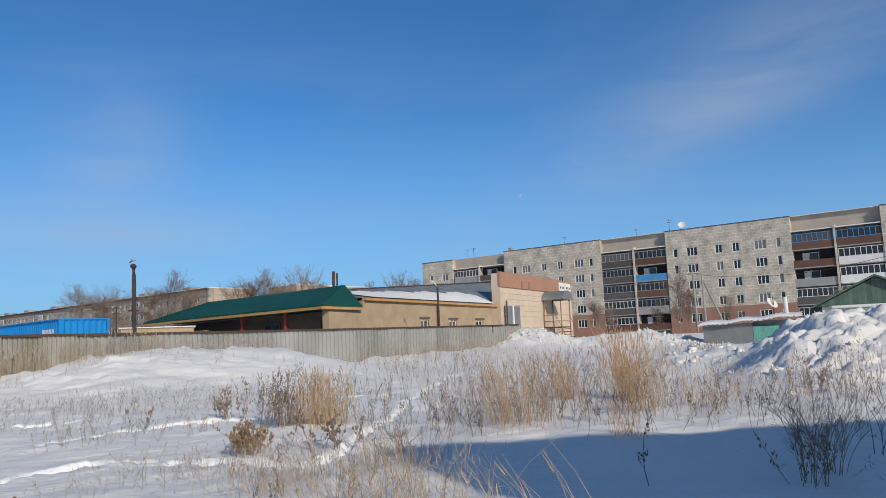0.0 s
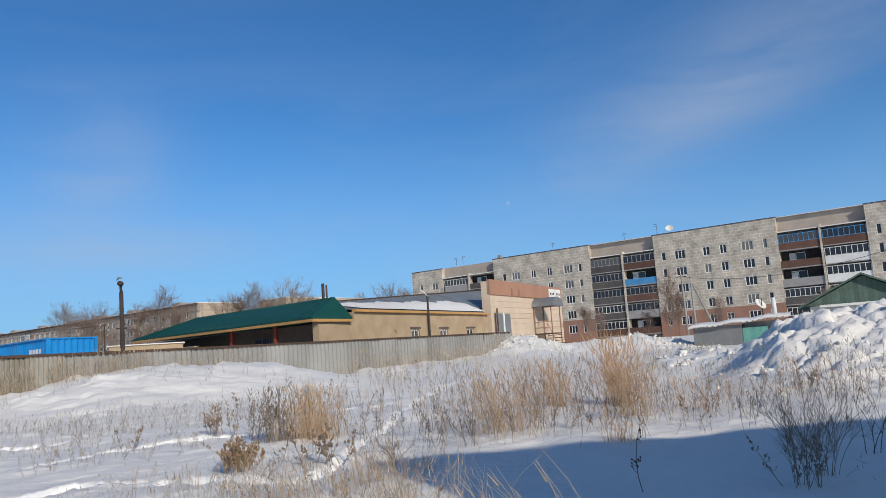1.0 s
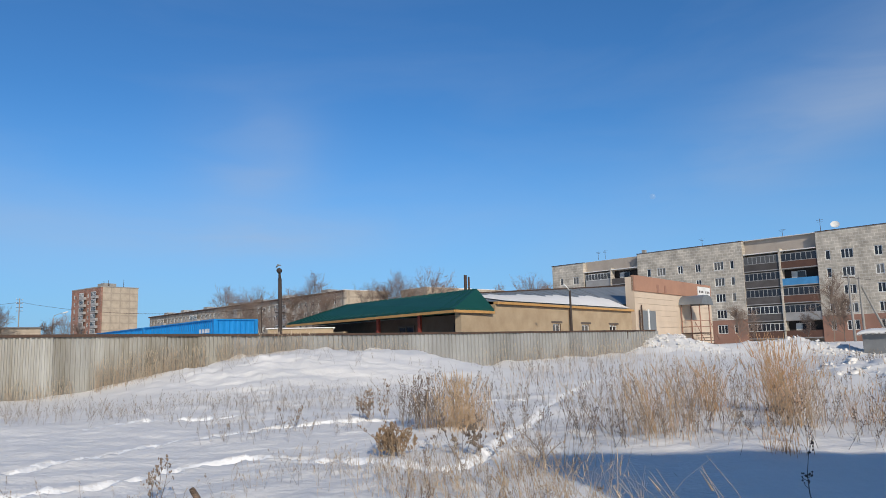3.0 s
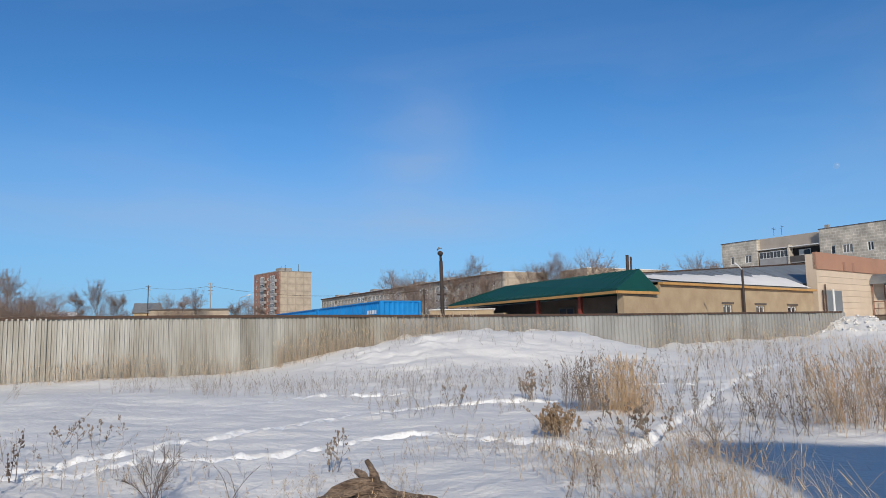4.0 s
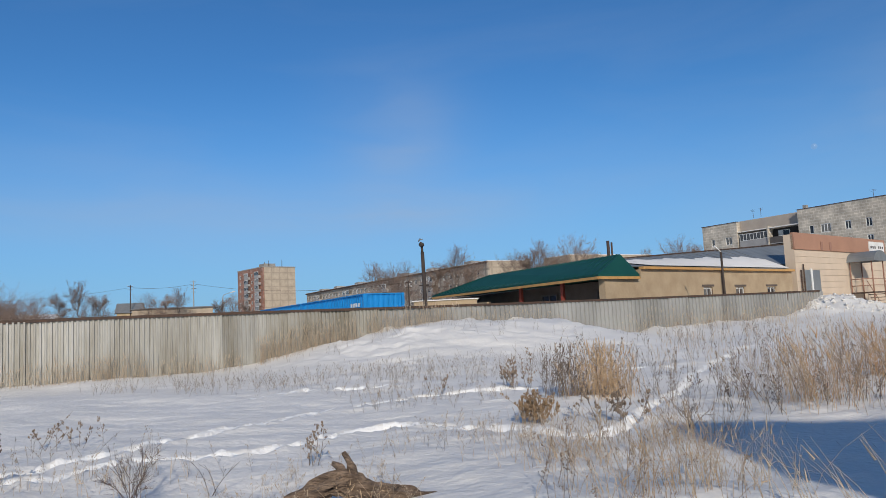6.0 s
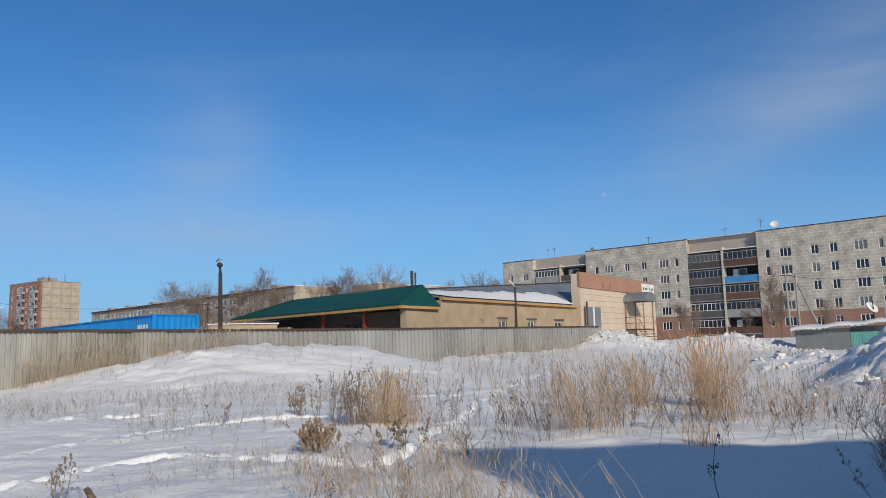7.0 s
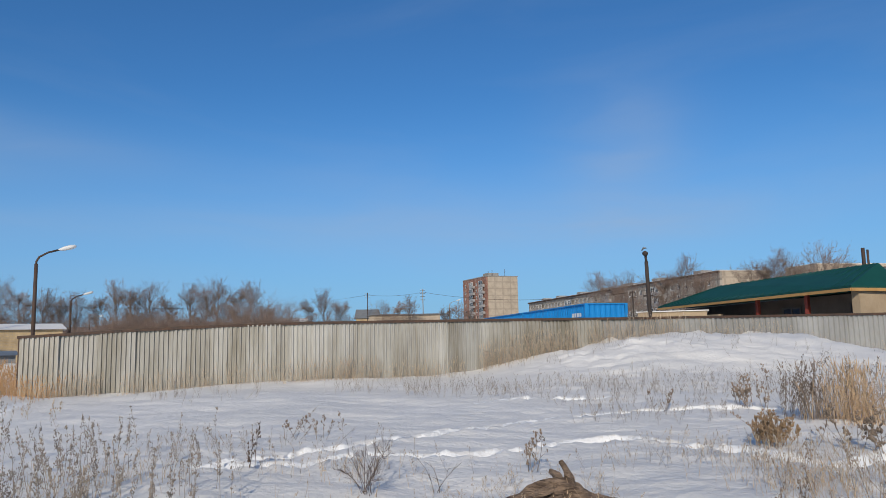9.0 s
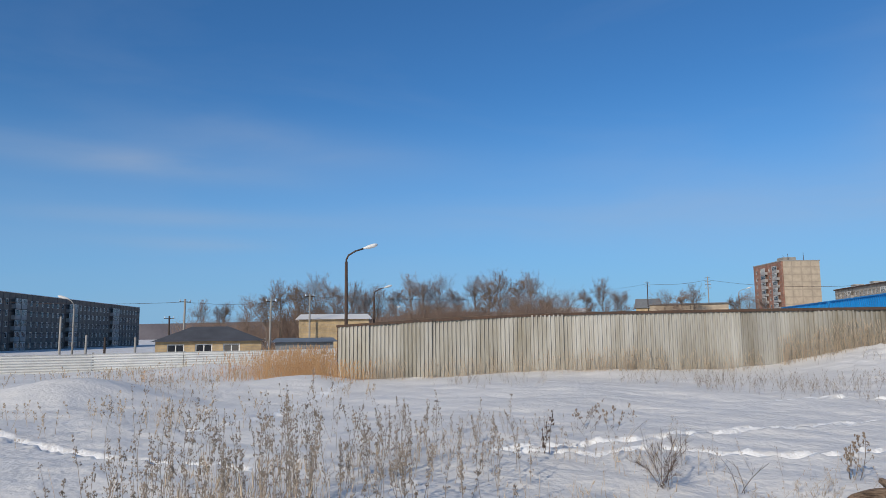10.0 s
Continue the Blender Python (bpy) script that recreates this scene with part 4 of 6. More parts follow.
def green_house():
    """The house with a green boarded gable behind the snow heap."""
    p = polar(-30.5, 46)
    a = thing("cottage", pose(p.x, p.y, 0, 0, 0, -30), "white cottage with green boarded gable and snowy roof", "house")
    H, W, E = 4.08, 2.95, 2.62
    part("wall", box_mesh("wall", WHITE, (-2.7, 2.7, 0.2, 8, 0.2, E - 0.02)), a)
    n = 26
    for k in range(n):
        x0 = -W + 2 * W * k / n + 0.004
        x1 = x0 + 2 * W / n - 0.008
        h0, h1 = H - (H - E) * abs(x0) / W, H - (H - E) * abs(x1) / W
        v = [(x0, 0, E), (x1, 0, E), (x1, 0, h1), (x0, 0, h0), (x0, 0.05, E), (x1, 0.05, E), (x1, 0.05, h1), (x0, 0.05, h0)]
        part("gable_board", mesh("gable_board", v, [(0, 1, 2, 3), (5, 4, 7, 6), (0, 4, 5, 1), (1, 5, 6, 2), (2, 6, 7, 3), (3, 7, 4, 0)], GREEN_BOARD), a)
    # backing behind the boards, dark to give the gaps their shade
    part("gable_back", mesh("gable_back", [(-W, 0.06, E), (W, 0.06, E), (0, 0.06, H), (-W, 0.12, E), (W, 0.12, E), (0, 0.12, H)], [(0, 1, 2), (5, 4, 3), (0, 3, 4, 1), (1, 4, 5, 2), (2, 5, 3, 0)], RECESS_SHADE), a)
    part("gable_trim", box_mesh("gable_trim", WHITE, (-2.2, 2.9, -0.03, -0.004, E - 0.12, E + 0.02)), a)
    for s in (-1, 1):
        v = [(0, -0.35, H + 0.06), (s * (W + 0.35), -0.35, E - 0.12), (s * (W + 0.35), 8.4, E - 0.12), (0, 8.4, H + 0.06)]
        v += [q + Vector((0, 0, 0.1)) for q in map(Vector, v)]
        part("roof_slope", mesh("roof_slope", v, [(0, 1, 2, 3), (7, 6, 5, 4), (0, 4, 5, 1), (1, 5, 6, 2), (2, 6, 7, 3), (3, 7, 4, 0)], GREEN_BOARD), a)
    part("chimney", box_mesh("chimney", WHITE, (-0.3, 0.3, 5, 5.6, 3.6, 4.6)), a)
    b = thing("lean_to_shed", pose(*polar(-19.2, 44, -0.12), 0, 0, -28), "low grey boarded shed with snow-laden roof and turquoise panel", "shed")
    part("wall", box_mesh("wall", SHED_GREY, (0, 2.6, 0, 3, 0.3, 2.0)), b)
    for k in range(10):
        part("turquoise_board", box_mesh("turquoise_board", TURQ, (2.62 + k * 0.13, 2.74 + k * 0.13, 0.02 + 0.01 * (k % 2), 0.06, 0.6, 1.8)), b, label="turquoise board")
    part("side_wall", box_mesh("side_wall", SHED_GREY, (2.62, 4.9, 0.4, 3, 0.3, 2.1)), b)
    v, f = [], []
    for i in range(15):
        for j in range(6):
            u, t = -0.2 + 5.3 * i / 14, j / 5
            v.append((u, -0.3 + 3.6 * t, 1.98 + 0.07 * u + 0.25 * t + 0.1 * math.sin(math.pi * min(1, 0.12 + t)) + 0.05 * math.sin(i * 1.3)))
    for i in range(14):
        for j in range(5):
            q = i * 6 + j
            f.append((q, q + 6, q + 7, q + 1))
    rim = len(v)
    v += [(x, y, z - 0.1) for x, y, z in v]
    f += [tuple(rim + i for i in reversed(q)) for q in f]
    for i in range(14):
        q = i * 6
        f.append((q, rim + q, rim + q + 6, q + 6))
    part("snow_roof", mesh("snow_roof", v, f, SNOW, True), b, label="thick snow on the roof")
    for k in range(17):
        part("roof_batten", box_mesh("roof_batten", CONCRETE, (-0.12 + k * 0.3, -0.03 + k * 0.3, -0.33, -0.31, 1.88 + 0.021 * k, 1.95 + 0.021 * k)), b)
    part("flue", tube_mesh("flue", WHITE, [(4.3, 0.9, 2.2), (4.3, 0.9, 3.35)], [0.13, 0.11], 10), b, label="white asbestos flue")
    part("satellite_dish", dish_mesh(0.34), b, pose(3.6, 0.7, 3.0, 55, 0, 55), "grey satellite dish")
    part("dish_mast", tube_mesh("dish_mast", DARK_STEEL, [(3.7, 0.75, 2.2), (3.7, 0.75, 3.4)], [0.03, 0.03], 6), b)


green_house()


# low far houses on the left
def low_house(m, label, w, d, h, rise, wall_mat, roof_mat, windows=0, hip=False):
    a = thing("low_house", m, label, "house")
    holes = [(1.0 + k * (w - 2) / max(windows, 1), 2.5 + k * (w - 2) / max(windows, 1), h * 0.42, h * 0.86) for k in range(windows)]
    part("wall", mesh("wall", *holed_wall(0, w, -1.2, h, holes, d), wall_mat), a)
    for x0, x1, z0, z1 in holes:
        add_window(a, x0, z0, x1 - x0, z1 - z0, 0.0, 2, sill=False)
    i = d / 2 if hip else 0.0
    v = [(-0.4, -0.4, h + 0.004), (w + 0.4, -0.4, h + 0.004), (w + 0.4, d + 0.4, h + 0.004), (-0.4, d + 0.4, h + 0.004), (i, d / 2, h + rise), (w - i, d / 2, h + rise)]
    part("roof", mesh("roof", v, [(0, 1, 5, 4), (1, 2, 5), (2, 3, 4, 5), (3, 0, 4), (3, 2, 1, 0)], roof_mat), a)
    return a


p = polar(81.9, 72)
low_house(pose(p.x, p.y, -0.47, 0, 0, 76.5), "low yellow brick house with long dark roof", 9.4, 6, 1.75, 1.4, YELLOW_BRICK, DARK_ROOF, 3, True)
p = polar(71.6, 86)
low_house(pose(p.x, p.y, -0.5, 0, 0, 68), "yellow brick building with snowy roof", 8.0, 7, 4.05, 0.7, YELLOW_BRICK, SNOW, 0)
p = polar(73.4, 63)
low_house(pose(p.x, p.y, -0.4, 0, 0, 70), "low grey sheet-roofed shed", 4.8, 3, 1.55, 0.35, SHED_GREY, GREY_METAL, 0)
p = polar(52.7, 150)
low_house(pose(p.x, p.y, -0.68, 0, 0, 51), "white house with snowy roof behind the fence", 9.0, 7, 6.1, 1.3, WHITE, SNOW, 3)
p = polar(44.6, 130)
low_house(pose(p.x, p.y, 0, 0, 0, 41), "long beige concrete barn with low roof", 12.6, 9, 6.2, 0.35, PANEL_BEIGE, CONCRETE, 0)
p = polar(45.6, 170)
low_house(pose(p.x, p.y, 0, 0, 0, 45), "brown brick house with gable", 5.4, 7, 7.0, 2.2, YELLOW_BRICK, SHED_GREY, 1)

# far hills
hv, hf = [], []
for k, az in enumerate(np.arange(-40, 140, 1.0)):
    top = 1.6 + 1500 * math.tan(radians(1.1 + 0.35 * float(fbm(np.array([az]), np.array([3.0]), 14.0, 3, 3)[0]) + 0.7 * math.exp(-((az - 58) / 8) ** 2)))
    hv += [polar(az, 1500, -30), polar(az, 1560, top)]
hf = [(2 * i, 2 * i + 1, 2 * i + 3, 2 * i + 2) for i in range(len(hv) // 2 - 1)]
tagged(new("backdrop", mesh("backdrop", hv, hf, FAR_HILL)), "low bare hills far behind the town", "hills", kind="structure")

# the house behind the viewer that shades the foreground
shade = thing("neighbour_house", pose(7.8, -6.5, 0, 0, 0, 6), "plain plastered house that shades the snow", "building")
for name, material, z0, z1 in (("wall", PLASTER, -1, 9.78), ("roof", SNOW, 9.784, 9.9)):
    v = [(x, y, z) for z in (z0, z1) for x, y in ((0, 0), (5.4, -12), (34, -12), (34, 0))]
    part(name, mesh(name, v, [(3, 2, 1, 0), (4, 5, 6, 7), (0, 1, 5, 4), (1, 2, 6, 5), (2, 3, 7, 6), (3, 0, 4, 7)], material), shade)


# ---- fences, poles and wires ----
def corrugated(width, h, pitch, deep, material, name, tilt=0.0):
    v, x = [], 0.0
    prof = ((0.0, 0.0), (0.46, 0.0), (0.55, 1.0), (0.91, 1.0))
    cols = []
    while x < width - 1e-6:
        for px, py in prof:
            cols.append((x + px * pitch, -py * deep))
        x += pitch
    cols = [c for c in cols if c[0] <= width] + [(width, 0.0)]
    for cx_, cy_ in cols:
        v += [(cx_, cy_, 0.0), (cx_, cy_, h)]
    n = len(v)
    v += [(a, b + 0.004, c) for a, b, c in v]
    f = []
    for i in range(len(cols) - 1):
        q = (2 * i, 2 * i + 2, 2 * i + 3, 2 * i + 1)
        f += [q, tuple(n + j for j in reversed(q))]
        f.append((2 * i + 1, 2 * i + 3, n + 2 * i + 3, n + 2 * i + 1))
    return mesh(name, v, f, material)


def fence_top(s):
    """Height of the sheet fence's top along its run."""
    return float(np.interp(s, (-8.6, -4, 0, 6, 12, 20, 36), (1.94, 2.16, 2.25, 2.26, 2.24, 2.26, 2.34)))


def long_fence():
    origin = Vector((FP[0] * FENCE_D, FP[1] * FENCE_D, 0))
    a = thing("sheet_fence", pose(origin.x, origin.y, 0, 0, 0, FENCE_TURN), "tall weathered corrugated metal sheet fence with dark top rail", "fence")
    meshes = [corrugated(1.14, 2.55, 0.1425, 0.048, FENCE, "sheet"), corrugated(1.14, 2.55, 0.228, 0.05, FENCE_B, "sheet")]
    s, k = -8.5, 0
    while s < 35.5:
        me = meshes[0 if s < 9.5 else 1]
        top = fence_top(s + 0.57)
        part("sheet", me, a, pose(s, 0.012 * (k % 2), top - 2.55 + float(rng.uniform(-0.015, 0.015)), float(rng.uniform(-0.7, 0.7)), float(rng.uniform(-0.25, 0.25)), 0))
        s, k = s + 1.12, k + 1
    s = -8.55
    while s < 35:
        e = min(s + 3.0, 36.0)
        z0, z1 = fence_top(s), fence_top(e)
        v = []
        for x, z in ((s, z0), (e - 0.004, z1)):
            v += [(x, -0.075, z - 0.03), (x, 0.07, z - 0.03), (x, 0.07, z + 0.055), (x, -0.075, z + 0.055)]
        part("top_rail", mesh("top_rail", v, [(0, 1, 5, 4), (1, 2, 6, 5), (2, 3, 7, 6), (3, 0, 4, 7), (3, 2, 1, 0), (4, 5, 6, 7)], DARK_STEEL), a)
        part("post", box_mesh("post", DARK_STEEL, (s, s + 0.07, 0.03, 0.11, -0.4, z0)), a)
        s += 3.0
    # the return of the fence behind its corner
    me = corrugated(1.14, 2.4, 0.19, 0.035, FENCE, "sheet")
    for k in range(8):
        part("sheet", me, a, pose(-8.55, 0.1 + k * 1.12, -0.5, 0, 0, 90))


long_fence()


def white_fence():
    a = thing("white_fence", pose(-55.0, -6, -0.55, 0, 0, 90), "low whitish fence of horizontal corrugated sheets", "fence")
    v = []
    for k in range(15):
        v += [(0, 0.07 * (k % 2), k * 0.087), (5.9, 0.07 * (k % 2), k * 0.087)]
    f = [(2 * i, 2 * i + 1, 2 * i + 3, 2 * i + 2) for i in range(14)]
    n = len(v)
    v += [(x, y + 0.02, z) for x, y, z in v]
    f += [tuple(n + i for i in reversed(q)) for q in f]
    me = mesh("sheet", v, f, WHITE)
    for k in range(8):
        part("sheet", me, a, pose(-8 + k * 5.93, 0.01 * (k % 2), -0.04, 0, float(rng.uniform(-0.35, 0.35)), 0))
        part("post", box_mesh("post", CONCRETE, (0, 0.12, 0.06, 0.18, -0.6, 1.25)), a, pose(-8 + k * 5.93, 0, 0))
    me2 = part("low_sheet", me, a, pose(-2, -4.5, -0.75, 0, 1.0, 3))
    return a


white_fence()


def lamp_post(name, m, h, arm, label, steel=DARK_STEEL, head=True, r=0.09):
    a = thing(name, m, label, "street lamp", "street lamps")
    part("pole", tube_mesh("pole", steel, [(0, 0, -0.5), (0, 0, h * 0.6), (0, 0, h)], [r, r * 0.95, r * 0.85], 10), a)
    ax = [(0, 0, h - 0.3), (0, 0, h + 0.15), (arm * 0.12, 0, h + 0.45), (arm * 0.5, 0, h + 0.75), (arm, 0, h + 0.95)]
    part("arm", tube_mesh("arm", steel, ax, [r * 0.5] * 5, 8), a)
    v, f = [], []
    sec = ((0.0, 0.05, 0.05), (0.15, 0.10, 0.08), (0.35, 0.17, 0.13), (0.75, 0.2, 0.15), (1.0, 0.14, 0.1), (1.08, 0.02, 0.02))
    for x, w, t in sec:
        for k in range(10):
            q = 2 * math.pi * k / 10
            v.append((x, w * math.cos(q), t * math.sin(q)))
    for i in range(len(sec) - 1):
        for k in range(10):
            f.append((i * 10 + k, i * 10 + (k + 1) % 10, (i + 1) * 10 + (k + 1) % 10, (i + 1) * 10 + k))
    part("lamp_head", mesh("lamp_head", v, f, WHITE, True), a, pose(arm - 0.1, 0, h + 0.93, 0, -16, 0), "white oval lamp head")
    return a


for az, d, h in ((68.12, 51, 6.75), (65.84, 89, 6.45), (64.6, 137, 5.8)):
    q = polar(az, d)
    lamp_post("street_lamp", pose(q.x, q.y, 0.0, 0, 0, az + 2), h, 1.25, "tall steel street lamp with a white oval head", r=0.125)
q = polar(38.3, 160)
lamp_post("street_lamp", pose(q.x, q.y, 0, 0, 0, 40), 9.2, 1.6, "slender grey street lamp on a curved arm", CONCRETE, r=0.1)
for az, d, h in ((87.25, 80, 5.4),):
    q = polar(az, d)
    lamp_post("street_lamp", pose(q.x, q.y, -0.8, 0, 0, 250), h, 0.6, "grey street lamp beyond the white fence", CONCRETE)

# yard lamp on a dark pole inside the fence
q = polar(23.15, 33)
yl = thing("yard_lamp", pose(q.x, q.y, 0.6), "dark wooden pole with a round floodlight on top", "lamp post")
part("pole", tube_mesh("pole", POLE_DARK, [(0.05, 0, -0.8), (0, 0, 2.5), (-0.03, 0, 4.25)], [0.095, 0.09, 0.08], 10), yl)
part("lamp_neck", tube_mesh("lamp_neck", POLE_DARK, [(-0.03, 0, 4.2), (-0.05, 0.0, 4.55)], [0.06, 0.05], 8), yl)
part("lamp_head", tube_mesh("lamp_head", POLE_DARK, [(-0.03, -0.16, 4.6), (-0.03, -0.1, 4.6), (-0.03, 0.02, 4.6), (-0.03, 0.14, 4.62)], [0.10, 0.115, 0.10, 0.04], 14), yl, label="round black floodlight")
part("shade", tube_mesh("shade", GREY_METAL, [(-0.22, 0.0, 4.75), (-0.12, 0, 4.86), (0.02, 0, 4.84)], [0.02, 0.05, 0.02], 8), yl)
part("crossbar", box_mesh("crossbar", POLE_DARK, (-0.24, 0.2, -0.03, 0.03, 2.72, 2.78)), yl)
part("crossbar", box_mesh("crossbar", POLE_DARK, (-0.3, 0.22, -0.03, 0.03, 0.9, 0.95)), yl)
q = polar(0.62, 40.5)
pb = thing("yard_pole", pose(q.x, q.y, 0.5), "thin dark pole with a small lamp before the tan wall", "pole")
part("pole", tube_mesh("pole", POLE_DARK, [(0.03, 0, -0.6), (0, 0, 4.1)], [0.075, 0.06], 8), pb)
part("lamp", tube_mesh("lamp", WHITE, [(0, 0, 4.1), (-0.2, 0, 4.35), (-0.33, 0, 4.42)], [0.025, 0.03, 0.07], 8), pb)


def utility_pole(m, h, label, strut=0.0, cross=1, material=CONCRETE, box=False, r=0.13):
    a = thing("utility_pole", m, label, "utility pole", "utility poles")
    part("pole", tube_mesh("pole", material, [(0, 0, -1), (0, 0, h)], [r, r * 0.7], 8), a)
    if strut:
        part("strut", tube_mesh("strut", material, [(0.1, 0, h * 0.88), (strut, 0, -1)], [r * 0.7, r * 0.85], 8), a)
    for k in range(cross):
        part("crossarm", box_mesh("crossarm", DARK_STEEL, (-0.55, 0.55, -0.04, 0.04, h - 0.33 - k * 0.7, h - 0.25 - k * 0.7)), a)
        for x in (-0.5, 0.0, 0.5):
            part("insulator", tube_mesh("insulator", WHITE, [(x, 0, h - 0.25 - k * 0.7), (x, 0, h - 0.05 - k * 0.7)], [0.05, 0.04], 6), a)
    if box:
        part("transformer", box_mesh("transformer", SHED_GREY, (-0.7, 0.7, -0.4, 0.4, h * 0.68, h * 0.68 + 1.0)), a)
    return a


for az, d, z, h, strut, cross, boxed, mt, say in (
        (-18.9, 78, 1.0, 6.6, 0, 1, False, CONCRETE, "weathered utility pole with crossarm"),
        (-19.5, 79, 1.0, 6.4, 2.6, 0, False, CONCRETE, "weathered utility pole propped by a strut"),
        (-32.2, 62, 1.0, 5.7, 2.6, 0, False, POLE_DARK, "dark utility pole propped by a long strut"),
        (44.7, 170, 0, 12.9, 0, 2, False, POLE_DARK, "dark utility pole far behind the fence"),
        (40.35, 160, 0, 12.9, 0, 4, False, CONCRETE, "utility pole carrying a transformer"),
        (24.2, 110, 0, 8.2, 0, 2, False, POLE_DARK, "dark utility pole behind the containers"),
        (80.0, 78, -1.5, 7.0, 0, 1, False, CONCRETE, "concrete utility pole beyond the white fence"),
        (80.95, 90, -1.55, 5.7, 0, 1, False, POLE_DARK, "short dark wooden utility pole"),
        (73.8, 80, -1.45, 7.1, 0, 1, False, CONCRETE, "concrete utility pole beside the yellow house"),
        (70.8, 85, -1.45, 7.9, 0, 1, False, CONCRETE, "concrete utility pole with crossarm"),
        (88.05, 76, -1.5, 5.2, 0, 0, False, CONCRETE, "concrete post beyond the white fence"),
        (86.45, 72, -1.45, 3.4, 0, 0, False, CONCRETE, "short concrete post beyond the white fence"),
        (85.25, 70, -1.45, 3.2, 0, 0, False, POLE_DARK, "short dark post beyond the white fence"),
        (83.25, 70, -1.45, 3.2, 0, 0, False, CONCRETE, "short concrete post beyond the white fence")):
    q = polar(az, d)
    utility_pole(pose(q.x, q.y, z, 0, float(rng.uniform(-1, 1)), az + 15), h, say, strut, cross, mt, boxed)


def wire(a, b, sag, r=0.014):
    a, b = Vector(a), Vector(b)
    pts = [a.lerp(b, k / 14) - Vector((0, 0, sag * 4 * (k / 14) * (1 - k / 14))) for k in range(15)]
    return tube(pts, [r] * 15, 4)


for pts, sag, r in (((polar(-18.9, 78, 7.3), polar(-32.2, 62, 6.6)), 0.9, 0.02), ((polar(-32.2, 62, 6.6), polar(-50, 60, 7.2)), 0.6, 0.02),
                    ((polar(44.7, 170, 12.4), polar(40.35, 160, 12.2)), 0.5, 0.03), ((polar(40.35, 160, 12.2), polar(24.2, 110, 8.0)), 1.4, 0.03),
                    ((polar(44.7, 170, 12.4), polar(70.8, 85, 6.1)), 1.5, 0.02), ((polar(70.8, 85, 6.1), polar(80.0, 78, 5.2)), 0.5, 0.02),
                    ((polar(80.0, 78, 5.2), polar(100, 80, 6.0)), 0.6, 0.02), ((polar(13, 120, 9.2), polar(0.6, 90, 6.9)), 0.6, 0.02), ((polar(0.6, 90, 6.9), polar(-4.5, 60, 6.0)), 0.3, 0.02)):
    tagged(new("wire", mesh("wire", *wire(*pts, sag, r), DARK_STEEL)), "thin dark overhead wire between poles", "wire", "overhead wires")

# the moon
moon_p = polar(-6.34, 4000, 1.6 + 4000 * math.tan(radians(11.03)))
bm = bmesh.new()
bmesh.ops.create_icosphere(bm, subdivisions=3, radius=15.5)
me = bpy.data.meshes.new("moon")
bm.to_mesh(me)
bm.free()
me.materials.append(MOONLIT)
mo = new("moon", me)
mo.matrix_basis = Matrix.Translation(moon_p)
tagged(mo, "pale daytime moon in the blue sky", "moon")


# ---- plants ----
def mesh_np(name, verts, faces, material, smooth=False):
    """A mesh from an (n, 3) array of places and an (m, k) array of corners."""
    me = bpy.data.meshes.new(name)
    k = faces.shape[1]
    me.vertices.add(len(verts))
    me.vertices.foreach_set("co", np.ascontiguousarray(verts, np.float32).reshape(-1))
    me.loops.add(len(faces) * k)
    me.loops.foreach_set("vertex_index", np.ascontiguousarray(faces, np.int32).reshape(-1))
    me.polygons.add(len(faces))
    me.polygons.foreach_set("loop_start", np.arange(0, len(faces) * k, k, dtype=np.int32))
    if smooth:
        me.polygons.foreach_set("use_smooth", np.ones(len(faces), bool))
    me.materials.append(material)
    me.update(calc_edges=True)
    return me


def stalks(base, tip, bend, r0, r1, segs=3):
    """Tapered three-sided stalks from base to tip, arrays (n, 3), bowed by bend (n, 3)."""
    n = len(base)
    t = np.linspace(0, 1, segs + 1)[None, :, None]
    line = base[:, None] * (1 - t) + tip[:, None] * t + bend[:, None] * (4 * t * (1 - t))
    d = tip - base
    d = d / np.maximum(np.linalg.norm(d, axis=1, keepdims=True), 1e-6)
    ref = np.tile(np.array([[0.3, 0.9, 0.2]]), (n, 1))
    a = np.cross(d, ref)
    a /= np.maximum(np.linalg.norm(a, axis=1, keepdims=True), 1e-6)
    b = np.cross(d, a)
    w = np.arange(3) * 2 * np.pi / 3
    ring = a[:, None] * np.cos(w)[None, :, None] + b[:, None] * np.sin(w)[None, :, None]
    rad = (np.asarray(r0).reshape(-1, 1) * (1 - t[:, :, 0]) + np.asarray(r1).reshape(-1, 1) * t[:, :, 0])
    v = line[:, :, None] + ring[:, None] * rad[:, :, None, None]
    idx = np.arange(n * (segs + 1) * 3).reshape(n, segs + 1, 3)
    nx = np.roll(idx, -1, axis=2)
    f = np.stack([idx[:, :-1], nx[:, :-1], nx[:, 1:], idx[:, 1:]], -1).reshape(-1, 4)
    return v.reshape(-1, 3), f


def knobs(place, size):
    """Small pointed seed heads, as squashed octahedra made of quads folded to a point."""
    n = len(place)
    o = np.array([[1, 0, 0], [0, 1, 0], [-1, 0, 0], [0, -1, 0], [0, 0, 1.5], [0, 0, -1.5]])
    spin = rng.uniform(-0.45, 0.45, (n, 6, 3))
    v = place[:, None] + (o[None] + spin) * np.asarray(size).reshape(-1, 1, 1)
    fq = np.array([[0, 1, 4, 4], [1, 2, 4, 4], [2, 3, 4, 4], [3, 0, 4, 4], [1, 0, 5, 5], [2, 1, 5, 5], [3, 2, 5, 5], [0, 3, 5, 5]])
    tri = fq[:, :3]
    return v.reshape(-1, 3), (np.arange(n)[:, None, None] * 6 + tri[None]).reshape(-1, 3)


